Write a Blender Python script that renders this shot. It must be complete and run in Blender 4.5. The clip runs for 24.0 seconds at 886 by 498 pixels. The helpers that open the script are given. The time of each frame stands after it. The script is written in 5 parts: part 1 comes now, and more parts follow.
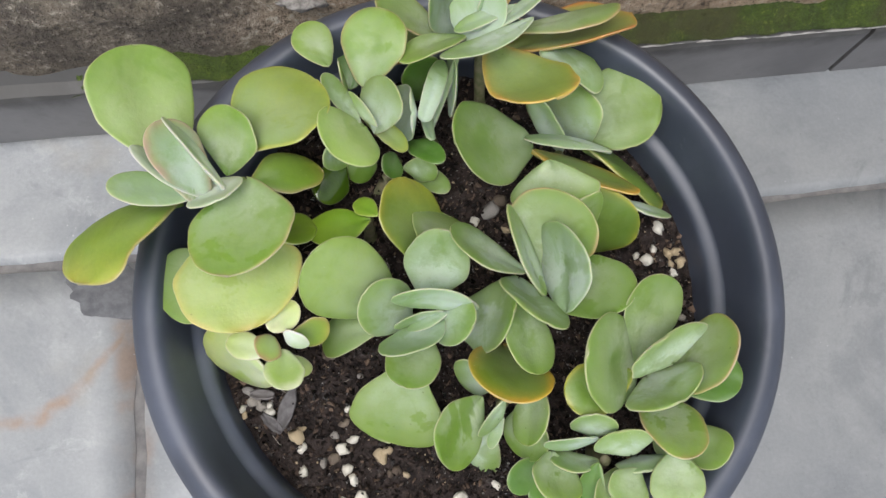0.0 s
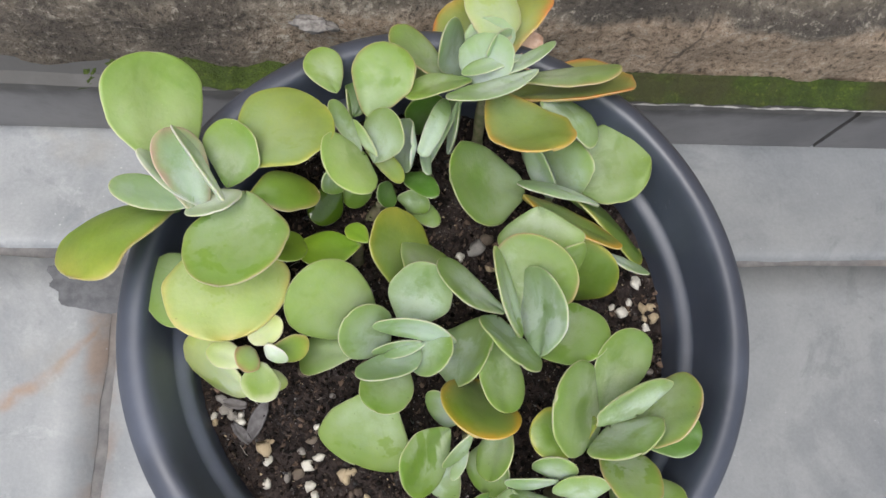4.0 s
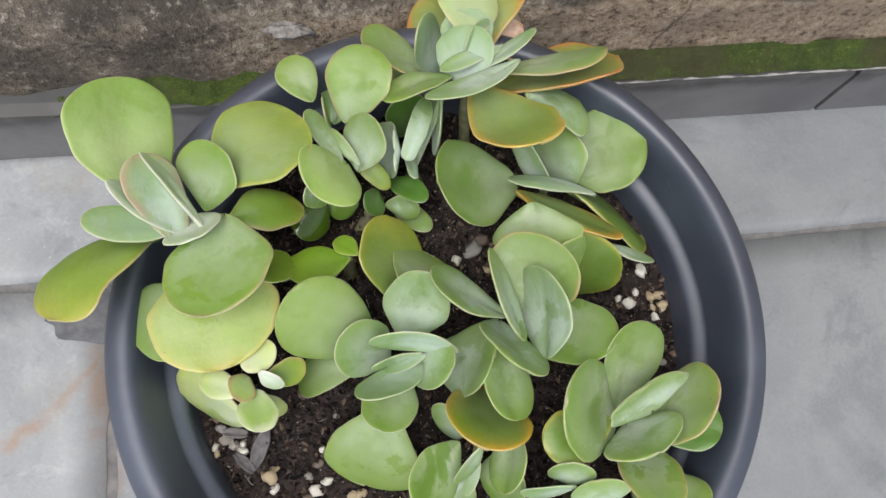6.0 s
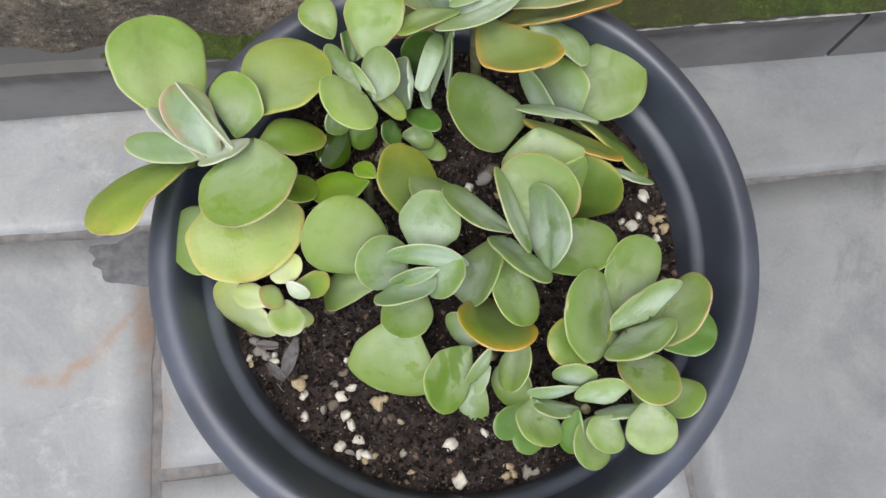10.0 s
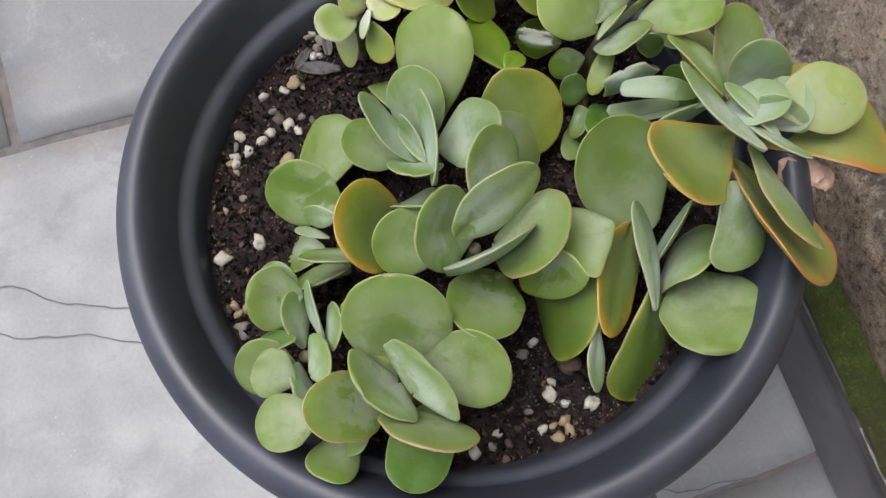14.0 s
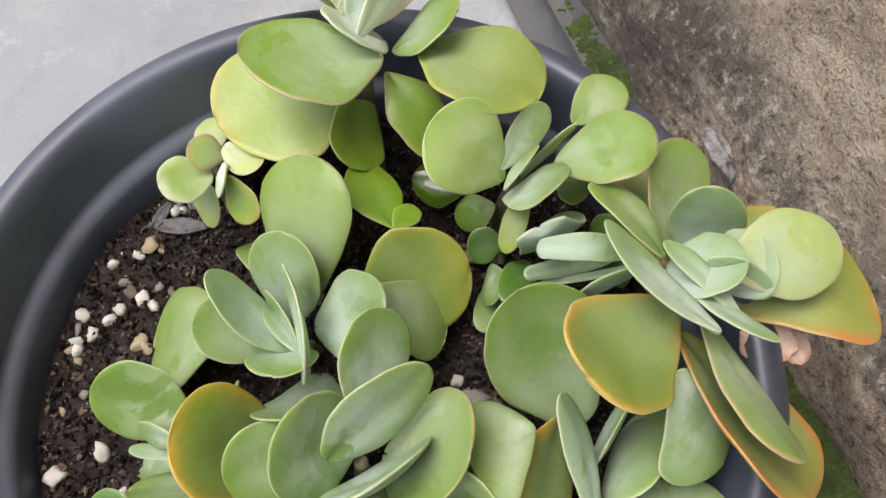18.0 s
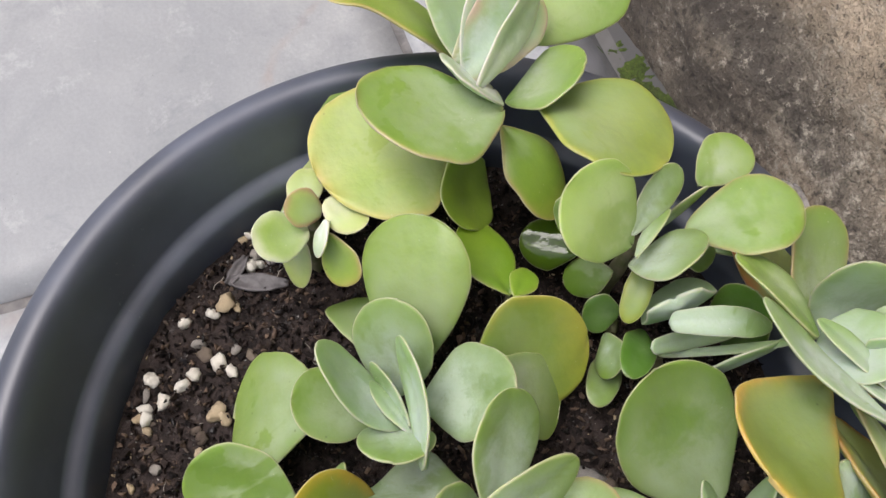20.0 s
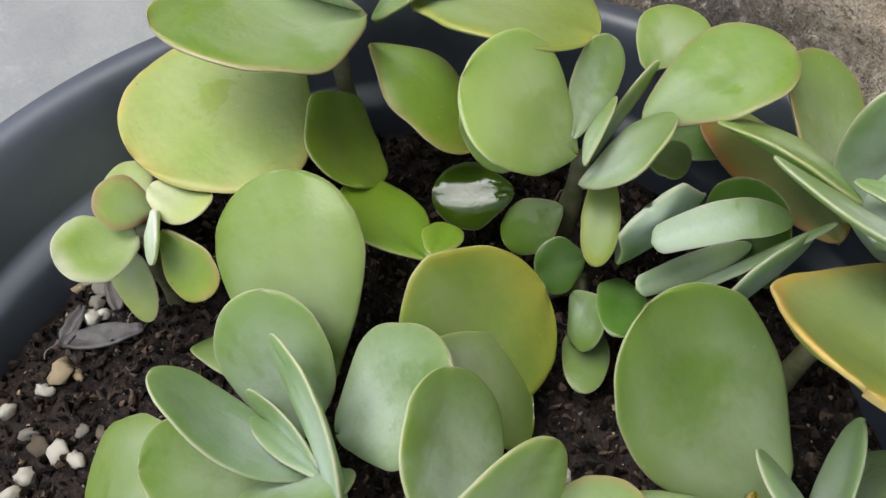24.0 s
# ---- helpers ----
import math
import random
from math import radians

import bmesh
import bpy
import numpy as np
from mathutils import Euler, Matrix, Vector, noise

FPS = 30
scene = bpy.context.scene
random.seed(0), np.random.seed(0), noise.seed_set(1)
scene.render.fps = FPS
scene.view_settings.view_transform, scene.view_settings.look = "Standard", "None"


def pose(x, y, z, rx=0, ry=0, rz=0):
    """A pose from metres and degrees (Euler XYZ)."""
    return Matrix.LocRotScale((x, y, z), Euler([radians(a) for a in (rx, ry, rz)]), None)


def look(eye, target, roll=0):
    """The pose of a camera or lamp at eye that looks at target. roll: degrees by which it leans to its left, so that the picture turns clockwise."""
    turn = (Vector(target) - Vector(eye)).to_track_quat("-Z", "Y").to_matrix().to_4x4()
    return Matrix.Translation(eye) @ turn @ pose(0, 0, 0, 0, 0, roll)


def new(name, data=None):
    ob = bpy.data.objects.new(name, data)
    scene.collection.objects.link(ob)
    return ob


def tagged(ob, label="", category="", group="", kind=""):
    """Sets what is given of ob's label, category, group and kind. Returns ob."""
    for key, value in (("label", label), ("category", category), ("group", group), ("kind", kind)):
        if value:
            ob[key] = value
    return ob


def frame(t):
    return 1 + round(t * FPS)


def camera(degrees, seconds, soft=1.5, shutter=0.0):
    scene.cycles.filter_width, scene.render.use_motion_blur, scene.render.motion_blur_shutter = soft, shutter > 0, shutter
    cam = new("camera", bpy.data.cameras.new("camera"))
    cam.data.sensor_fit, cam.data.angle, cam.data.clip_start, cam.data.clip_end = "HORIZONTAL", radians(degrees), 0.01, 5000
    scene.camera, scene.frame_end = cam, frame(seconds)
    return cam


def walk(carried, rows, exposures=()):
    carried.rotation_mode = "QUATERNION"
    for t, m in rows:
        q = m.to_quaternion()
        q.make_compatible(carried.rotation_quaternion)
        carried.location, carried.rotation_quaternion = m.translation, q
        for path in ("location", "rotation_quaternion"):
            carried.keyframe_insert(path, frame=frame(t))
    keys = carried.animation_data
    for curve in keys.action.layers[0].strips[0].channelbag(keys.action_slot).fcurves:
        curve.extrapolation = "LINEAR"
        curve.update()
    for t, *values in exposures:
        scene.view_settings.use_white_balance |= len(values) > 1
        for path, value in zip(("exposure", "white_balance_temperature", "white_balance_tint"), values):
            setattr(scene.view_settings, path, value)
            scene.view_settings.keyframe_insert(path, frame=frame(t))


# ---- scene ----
cam = camera(54.46, 24.0)
# seconds, eye x y z, yaw, pitch, roll
ROWS = [
    (0.0, -0.0666, -0.1036, 0.9141, -22.83, -75.87, 15.25),
    (0.5, -0.0636, -0.1170, 0.9113, -23.52, -76.07, 15.71),
    (1.0, -0.0564, -0.1227, 0.9184, -20.84, -77.02, 12.10),
    (1.5, -0.0605, -0.1413, 0.9136, -20.27, -76.46, 10.10),
    (3.5, -0.0712, -0.1357, 0.9167, -25.95, -74.15, 20.42),
    (4.0, -0.0751, -0.1014, 0.9315, -26.49, -73.76, 25.09),
    (4.5, -0.0682, -0.0750, 0.9440, -23.53, -73.76, 22.51),
    (5.0, -0.0714, -0.0787, 0.9394, -24.44, -74.41, 23.78),
    (5.5, -0.0610, -0.0753, 0.9231, -26.15, -74.78, 21.80),
    (6.0, -0.0613, -0.0859, 0.9119, -25.42, -74.64, 19.14),
    (6.5, -0.0658, -0.0987, 0.9133, -24.10, -74.37, 17.59),
    (7.0, -0.0772, -0.1181, 0.9040, -24.18, -74.35, 17.67),
    (7.5, -0.0870, -0.1385, 0.9041, -24.02, -73.85, 17.58),
    (8.0, -0.0883, -0.1551, 0.9021, -25.81, -73.94, 18.98),
    (8.5, -0.0823, -0.1642, 0.9100, -25.21, -74.25, 18.03),
    (9.0, -0.0750, -0.1655, 0.9108, -27.72, -74.90, 20.16),
    (9.5, -0.0649, -0.1530, 0.9309, -22.92, -75.38, 15.25),
    (11.5, 0.0244, -0.1287, 0.9634, 20.60, -79.86, -4.05),
    (12.0, 0.0705, -0.1319, 0.9820, 36.90, -77.86, -5.70),
    (12.5, 0.1043, -0.1824, 1.0079, 16.59, -74.74, 21.91),
    (13.0, 0.1609, -0.1417, 1.0124, 50.09, -74.44, 4.15),
    (13.5, 0.1971, -0.0633, 0.9672, 76.27, -73.81, -9.38),
    (14.0, 0.1874, -0.0616, 0.8580, 76.25, -73.14, -5.66),
    (14.5, 0.2079, -0.0679, 0.8104, 75.97, -71.32, -8.58),
    (15.0, 0.2132, -0.0737, 0.7777, 73.06, -69.44, -7.71),
    (15.5, 0.2119, -0.0737, 0.7587, 74.08, -69.04, -6.37),
    (16.0, 0.1871, -0.0372, 0.7548, 71.00, -69.00, -3.60),
    (16.5, 0.1519, -0.0152, 0.7581, 67.08, -69.65, -0.03),
    (17.0, 0.1302, -0.0100, 0.7643, 68.44, -69.98, -0.99),
    (17.5, 0.1370, 0.0100, 0.7609, 69.75, -69.48, -3.29),
    (18.0, 0.1179, 0.0185, 0.7715, 72.13, -68.17, -4.41),
    (18.5, 0.1095, 0.0111, 0.7729, 71.82, -67.80, -3.59),
    (19.0, 0.0983, -0.0054, 0.7679, 69.07, -67.98, -0.53),
    (19.5, 0.0783, -0.0215, 0.7636, 69.47, -67.22, -0.54),
    (21.5, -0.0004, -0.0830, 0.6497, 43.64, -63.52, 18.92),
    (22.0, -0.0140, -0.0836, 0.6256, 46.61, -61.32, 14.28),
    (22.5, -0.0052, -0.0650, 0.6422, 52.84, -58.89, 5.91),
    (23.0, 0.0339, -0.0417, 0.6369, 56.97, -57.59, 1.49),
    (23.5, 0.0612, -0.0289, 0.6306, 59.61, -58.53, -2.43),
    (24.0, 0.0724, -0.0156, 0.6179, 61.16, -59.57, -5.59),
]
walk(cam, [(t, pose(x, y, z, 90 + pitch, 0, yaw) @ pose(0, 0, 0, 0, 0, roll)) for t, x, y, z, yaw, pitch, roll in ROWS],
     exposures=[(0.0, 0.69, 6400, 10), (9.5, 0.73, 6450, 10.5), (12.0, 0.56, 6450, 9), (14.0, 0.45, 6550, 13), (16.5, 0.88, 6600, 15), (19.5, 0.84, 6600, 15), (22.0, 0.62, 6600, 16), (23.2, 0.62, 6550, 14), (24.0, 0.60, 6450, 9)])

# ---- light: an overcast sky and a wide, weak sun ----
SUN_UP, SUN_TURN = 72.0, 215.0
world = bpy.data.worlds.new("overcast_sky")
scene.world = world
world.use_nodes = True
wn = world.node_tree.nodes
wn.clear()
sky = wn.new("ShaderNodeTexSky")
sky.sky_type, sky.sun_disc = "NISHITA", False
sky.sun_elevation, sky.sun_rotation = radians(SUN_UP), radians(SUN_TURN)
sky.dust_density, sky.air_density = 3.0, 0.6
sky_hue = wn.new("ShaderNodeHueSaturation")
sky_hue.inputs["Saturation"].default_value = 0.42
sky_bg = wn.new("ShaderNodeBackground")
sky_bg.inputs["Strength"].default_value = 0.15
sky_out = wn.new("ShaderNodeOutputWorld")
world.node_tree.links.new(sky.outputs[0], sky_hue.inputs["Color"])
world.node_tree.links.new(sky_hue.outputs[0], sky_bg.inputs["Color"])
world.node_tree.links.new(sky_bg.outputs[0], sky_out.inputs["Surface"])
sun_data = bpy.data.lights.new("sun", "SUN")
sun_data.energy, sun_data.angle, sun_data.color = 1.3, radians(40), (1.0, 0.98, 0.96)
sun = new("sun", sun_data)
_a = radians(SUN_TURN)
sun.matrix_world = look((math.sin(_a) * math.cos(radians(SUN_UP)) * 10, math.cos(_a) * math.cos(radians(SUN_UP)) * 10, math.sin(radians(SUN_UP)) * 10), (0, 0, 0))


# ---- material helpers ----
class Nodes:
    """A small builder for node materials."""

    def __init__(self, name):
        self.mat = bpy.data.materials.new(name)
        self.mat.use_nodes = True
        self.tree = self.mat.node_tree
        self.bsdf = self.tree.nodes["Principled BSDF"]
        self.coord = self.tree.nodes.new("ShaderNodeTexCoord")

    def link(self, a, b):
        self.tree.links.new(a, b)

    def put(self, socket, value):
        if isinstance(value, bpy.types.NodeSocket):
            self.link(value, socket)
        else:
            socket.default_value = value

    def noise(self, scale, detail=4.0, rough=0.55, where=None, distort=0.0):
        n = self.tree.nodes.new("ShaderNodeTexNoise")
        n.inputs["Scale"].default_value, n.inputs["Detail"].default_value = scale, detail
        n.inputs["Roughness"].default_value, n.inputs["Distortion"].default_value = rough, distort
        self.link(where or self.coord.outputs["Object"], n.inputs["Vector"])
        return n.outputs["Fac"]

    def cells(self, scale, feature="F1", where=None):
        n = self.tree.nodes.new("ShaderNodeTexVoronoi")
        n.feature = feature
        n.inputs["Scale"].default_value = scale
        self.link(where or self.coord.outputs["Object"], n.inputs["Vector"])
        return n

    def span(self, value, lo, hi, to_lo=0.0, to_hi=1.0):
        n = self.tree.nodes.new("ShaderNodeMapRange")
        n.interpolation_type = "SMOOTHSTEP"
        self.put(n.inputs[0], value)
        for k, v in enumerate((lo, hi, to_lo, to_hi)):
            n.inputs[k + 1].default_value = v
        return n.outputs[0]

    def mix(self, fac, a, b, blend="MIX"):
        n = self.tree.nodes.new("ShaderNodeMix")
        n.data_type, n.blend_type = "RGBA", blend
        self.put(n.inputs[0], fac)
        for k, v in ((6, a), (7, b)):
            self.put(n.inputs[k], (*v, 1) if isinstance(v, tuple) and len(v) == 3 else v)
        return n.outputs[2]

    def math(self, op, a, b=0.0):
        n = self.tree.nodes.new("ShaderNodeMath")
        n.operation = op
        self.put(n.inputs[0], a)
        self.put(n.inputs[1], b)
        return n.outputs[0]

    def split(self, vector):
        n = self.tree.nodes.new("ShaderNodeSeparateXYZ")
        self.link(vector, n.inputs[0])
        return n.outputs

    def attr(self, name):
        n = self.tree.nodes.new("ShaderNodeAttribute")
        n.attribute_name = name
        return n.outputs["Fac"]

    def random(self):
        return self.tree.nodes.new("ShaderNodeObjectInfo").outputs["Random"]

    def bump(self, height, strength, distance, after=None):
        n = self.tree.nodes.new("ShaderNodeBump")
        n.inputs["Strength"].default_value, n.inputs["Distance"].default_value = strength, distance
        self.link(height, n.inputs["Height"])
        if after:
            self.link(after, n.inputs["Normal"])
        return n.outputs[0]

    def done(self, color, rough, normal=None, **more):
        self.put(self.bsdf.inputs["Base Color"], (*color, 1) if isinstance(color, tuple) else color)
        self.put(self.bsdf.inputs["Roughness"], rough)
        if normal:
            self.link(normal, self.bsdf.inputs["Normal"])
        for key, value in more.items():
            self.put(self.bsdf.inputs[key.replace("_", " ")], value)
        return self.mat


def leaf_material(name, blade, inner, margin, margin_width=0.004, margin_amount=0.8, bloom=0.3, tip=None, tip_from=0.6, gloss=0.45, wax=(0.372, 0.443, 0.315), spots=0.0):
    """A fleshy leaf: clear green skin, a grey waxy bloom that is densest at its foot and rubbed off in patches, a warm rim."""
    m = Nodes(name)
    s, edge, rnd = m.attr("along"), m.attr("edge"), m.random()
    big, fine = m.noise(26, 3), m.noise(420, 3, 0.6)
    color = m.mix(m.span(m.math("ADD", s, m.math("MULTIPLY", big, 0.25)), 0.15, 0.75), inner, blade)
    # each leaf a little yellower or deeper than the next, and uneven in itself
    color = m.mix(m.math("MULTIPLY", rnd, 0.55), color, (1.07, 1.02, 0.80), "MULTIPLY")
    color = m.mix(m.math("FRACT", m.math("MULTIPLY", rnd, 7.31)), color, m.mix(1.0, color, (0.74, 0.76, 0.72), "MULTIPLY"))
    color = m.mix(m.span(m.noise(15, 4, 0.55), 0.36, 0.66, 0.0, 0.75), color, (0.72, 0.86, 0.55), "MULTIPLY")
    color = m.mix(m.span(m.noise(34, 4, 0.6), 0.48, 0.70, 0.0, 0.40), color, (1.10, 1.10, 0.82), "MULTIPLY")
    if tip:
        color = m.mix(m.span(m.math("ADD", s, m.math("MULTIPLY", m.noise(40, 3), 0.3)), tip_from, tip_from + 0.45), color, tip)
    # bloom
    rub = m.math("MULTIPLY", m.span(m.noise(19, 4, 0.6, distort=0.3), 0.38, 0.46, 0.42, 1.0), m.span(m.noise(52, 4, 0.6, distort=0.6), 0.35, 0.45, 0.70, 1.0))
    worn = m.span(m.math("FRACT", m.math("MULTIPLY", rnd, 3.77)), 0.58, 0.66)
    rub = m.math("MULTIPLY", rub, m.math("SUBTRACT", 1.0, m.math("MULTIPLY", worn, m.span(m.noise(27, 4, 0.62, distort=0.4), 0.40, 0.44, 0.80, 0.0))))
    veil = m.math("MULTIPLY", m.span(m.math("ADD", s, m.math("MULTIPLY", m.math("SUBTRACT", m.noise(17, 3), 0.5), 0.5)), 0.25, 0.95, 1.12, 0.34), m.span(edge, 0.0, 0.011, 0.45, 1.0))
    cloud = m.span(m.noise(95, 6, 0.75), 0.30, 0.66, 0.62, 1.22)
    coat = m.math("MULTIPLY", m.math("MULTIPLY", rub, veil), m.math("MULTIPLY", cloud, min(1.0, bloom * 2.1)))
    color = m.mix(coat, color, wax)
    # the warm rim spreads inwards unevenly, stronger on one stretch of the edge than on the next
    reach = m.math("ADD", edge, m.math("MULTIPLY", m.math("SUBTRACT", m.noise(60, 4), 0.5), margin_width * -1.6))
    patchy = m.span(m.noise(22, 2), 0.34, 0.62, 0.35, 1.0)
    color = m.mix(m.math("MULTIPLY", m.span(reach, 0.0, margin_width * 2.2, 1, 0), m.math("MULTIPLY", patchy, margin_amount ** 2 * 0.32)), color, margin)
    color = m.mix(m.math("MULTIPLY", m.span(reach, -0.001, margin_width, 1, 0), m.math("MULTIPLY", patchy, margin_amount)), color, margin)
    color = m.mix(m.span(m.noise(190, 4, 0.65), 0.35, 0.68, 0.0, 0.30), color, (0.70, 0.80, 0.60), "MULTIPLY")
    # dust, water marks and small scars
    specks = m.cells(260)
    color = m.mix(m.math("MULTIPLY", m.span(specks.outputs["Distance"], 0.03, 0.09, 1, 0), m.span(m.noise(33, 2), 0.56, 0.64, 0, 0.55)), color, (0.60, 0.58, 0.48))
    scars = m.cells(130)
    color = m.mix(m.math("MULTIPLY", m.span(scars.outputs["Distance"], 0.04, 0.10, 1, 0), m.span(m.noise(19, 2), 0.60 - spots, 0.66 - spots, 0, 0.55)), color, (0.060, 0.075, 0.025))
    scratch = m.math("MULTIPLY", m.span(m.noise(120, 5, 0.75, distort=2.2), 0.66, 0.72), m.span(m.noise(13, 2), 0.52, 0.60, 0, 0.45))
    color = m.mix(scratch, color, (0.46, 0.52, 0.42))
    color = m.mix(1.0, color, (1.045, 1.03, 0.99), "MULTIPLY")
    thin = m.math("MULTIPLY", m.span(edge, 0.0, 0.0006, 1, 0), m.span(m.noise(24, 3), 0.30, 0.60, 0.08, 0.52))
    color = m.mix(thin, color, m.mix(0.65, margin, (0.60, 0.60, 0.46)))
    normal = m.bump(m.noise(48, 4, 0.6), 0.30, 0.0026, m.bump(fine, 0.10, 0.0004))
    return m.done(color, m.span(coat, 0, 0.6, gloss - 0.06, gloss + 0.16), normal, Subsurface_Weight=0.32, Subsurface_Radius=(0.008, 0.011, 0.003), Subsurface_Scale=1.0)


PALE = (0.50, 0.57, 0.45)
LEAF = {
    "big": leaf_material("leaf_green", (0.180, 0.285, 0.040), (0.132, 0.232, 0.042), (0.40, 0.32, 0.13), 0.0013, 0.44, bloom=0.28),
    "light": leaf_material("leaf_light_green", (0.265, 0.400, 0.100), (0.225, 0.360, 0.090), (0.44, 0.38, 0.22), 0.0013, 0.40, bloom=0.36, wax=(0.375, 0.475, 0.235)),
    "lightp": leaf_material("leaf_light_pink_rim", (0.225, 0.350, 0.070), (0.175, 0.305, 0.060), (0.44, 0.29, 0.18), 0.0027, 0.68, bloom=0.26),
    "lush": leaf_material("leaf_lush", (0.230, 0.340, 0.040), (0.195, 0.320, 0.045), (0.44, 0.28, 0.14), 0.0027, 0.68, bloom=0.10, tip=(0.34, 0.36, 0.06), tip_from=0.8),
    "olive": leaf_material("leaf_olive", (0.205, 0.315, 0.055), (0.150, 0.255, 0.050), (0.40, 0.38, 0.20), 0.0011, 0.36, bloom=0.22),
    "olive2": leaf_material("leaf_dull_olive", (0.145, 0.245, 0.036), (0.185, 0.270, 0.100), (0.36, 0.30, 0.16), 0.0014, 0.40, bloom=0.34, wax=(0.275, 0.350, 0.215)),
    "palelime": leaf_material("leaf_pale_lime", (0.360, 0.460, 0.160), (0.330, 0.440, 0.190), (0.52, 0.42, 0.28), 0.005, 0.6, bloom=0.30, wax=(0.42, 0.50, 0.34)),
    "palegreen": leaf_material("leaf_pale_green", (0.300, 0.370, 0.120), (0.280, 0.350, 0.140), (0.46, 0.42, 0.28), 0.0011, 0.40, bloom=0.3),
    "lime2": leaf_material("leaf_shaded_lime", (0.190, 0.300, 0.030), (0.165, 0.270, 0.035), (0.30, 0.34, 0.08), 0.002, 0.5, bloom=0.04, gloss=0.4),
    "mid": leaf_material("leaf_mid_green", (0.178, 0.285, 0.042), (0.148, 0.248, 0.050), (0.44, 0.38, 0.20), 0.0012, 0.44, bloom=0.34),
    "grey": leaf_material("leaf_grey_green", (0.168, 0.265, 0.042), (0.200, 0.290, 0.094), (0.46, 0.40, 0.27), 0.0013, 0.48, bloom=0.62, gloss=0.5, wax=(0.385, 0.475, 0.382)),
    "white2": leaf_material("leaf_pale_bloom", (0.230, 0.345, 0.150), (0.270, 0.390, 0.220), (0.52, 0.47, 0.38), 0.0011, 0.44, bloom=0.75, gloss=0.55, wax=(0.415, 0.505, 0.445)),
    "pale": leaf_material("leaf_pale", (0.255, 0.375, 0.160), (0.330, 0.450, 0.290), (0.56, 0.43, 0.36), 0.0014, 0.52, bloom=0.7, gloss=0.55, wax=(0.43, 0.53, 0.46)),
    "pink": leaf_material("leaf_pale_pink_rim", (0.245, 0.365, 0.140), (0.220, 0.345, 0.150), (0.45, 0.25, 0.24), 0.006, 0.85, bloom=0.62, gloss=0.52, wax=(0.42, 0.52, 0.45)),
    "pinkedge": leaf_material("leaf_pink_rim", (0.205, 0.315, 0.055), (0.180, 0.290, 0.065), (0.45, 0.25, 0.16), 0.0028, 0.66, bloom=0.36),
    "yel": leaf_material("leaf_yellowing", (0.245, 0.335, 0.050), (0.190, 0.305, 0.048), (0.42, 0.39, 0.08), 0.004, 0.7, bloom=0.18, tip=(0.30, 0.37, 0.065), tip_from=0.9),
    "yel2": leaf_material("leaf_yellow_old", (0.275, 0.370, 0.085), (0.205, 0.310, 0.060), (0.52, 0.43, 0.15), 0.006, 0.70, bloom=0.26, tip=(0.37, 0.40, 0.11), tip_from=0.86, wax=(0.40, 0.47, 0.25)),
    "yel3": leaf_material("leaf_yellow_topped", (0.200, 0.290, 0.034), (0.145, 0.245, 0.036), (0.36, 0.30, 0.05), 0.006, 0.6, bloom=0.10, tip=(0.30, 0.32, 0.045), tip_from=0.75),
    "yedge": leaf_material("leaf_yellow_rim", (0.145, 0.235, 0.032), (0.115, 0.205, 0.038), (0.42, 0.38, 0.06), 0.004, 0.8, bloom=0.10),
    "lime": leaf_material("leaf_lime", (0.195, 0.320, 0.025), (0.165, 0.285, 0.026), (0.34, 0.38, 0.08), 0.002, 0.6, bloom=0.03, gloss=0.38),
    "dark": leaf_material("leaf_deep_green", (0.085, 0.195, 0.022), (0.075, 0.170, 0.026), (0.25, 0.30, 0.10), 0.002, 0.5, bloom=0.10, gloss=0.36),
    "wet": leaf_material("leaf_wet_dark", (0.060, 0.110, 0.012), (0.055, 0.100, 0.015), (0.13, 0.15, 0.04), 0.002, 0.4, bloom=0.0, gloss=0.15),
    "spot": leaf_material("leaf_spotted", (0.165, 0.262, 0.045), (0.170, 0.265, 0.055), (0.30, 0.33, 0.12), 0.002, 0.4, bloom=0.24, spots=0.12),
    "orange": leaf_material("leaf_orange_rim", (0.160, 0.240, 0.026), (0.150, 0.235, 0.032), (0.54, 0.30, 0.04), 0.0075, 0.9, bloom=0.12, tip=(0.26, 0.28, 0.032), tip_from=0.95),
    "orange2": leaf_material("leaf_orange_yellow", (0.275, 0.365, 0.055), (0.215, 0.325, 0.080), (0.56, 0.33, 0.08), 0.0060, 0.9, bloom=0.16),
    "red": leaf_material("leaf_red_rim", (0.280, 0.320, 0.045), (0.220, 0.305, 0.060), (0.50, 0.18, 0.05), 0.0070, 0.95, bloom=0.16, tip=(0.38, 0.32, 0.05), tip_from=0.95),
    "pale2": leaf_material("leaf_young_pale", (0.400, 0.480, 0.170), (0.580, 0.630, 0.420), (0.54, 0.44, 0.34), 0.002, 0.6, bloom=0.22, wax=PALE),
    "redpale": leaf_material("leaf_young_red_rim", (0.300, 0.420, 0.090), (0.380, 0.480, 0.190), (0.38, 0.16, 0.15), 0.0034, 0.85, bloom=0.16, wax=PALE),
    "cream": leaf_material("leaf_young_cream_rim", (0.300, 0.420, 0.075), (0.290, 0.410, 0.085), (0.56, 0.61, 0.43), 0.0062, 0.92, bloom=0.12, wax=PALE),
    "white": leaf_material("leaf_young_white", (0.430, 0.520, 0.420), (0.520, 0.600, 0.530), (0.64, 0.58, 0.57), 0.0022, 0.6, bloom=0.5, gloss=0.55, wax=(0.62, 0.68, 0.64)),
}


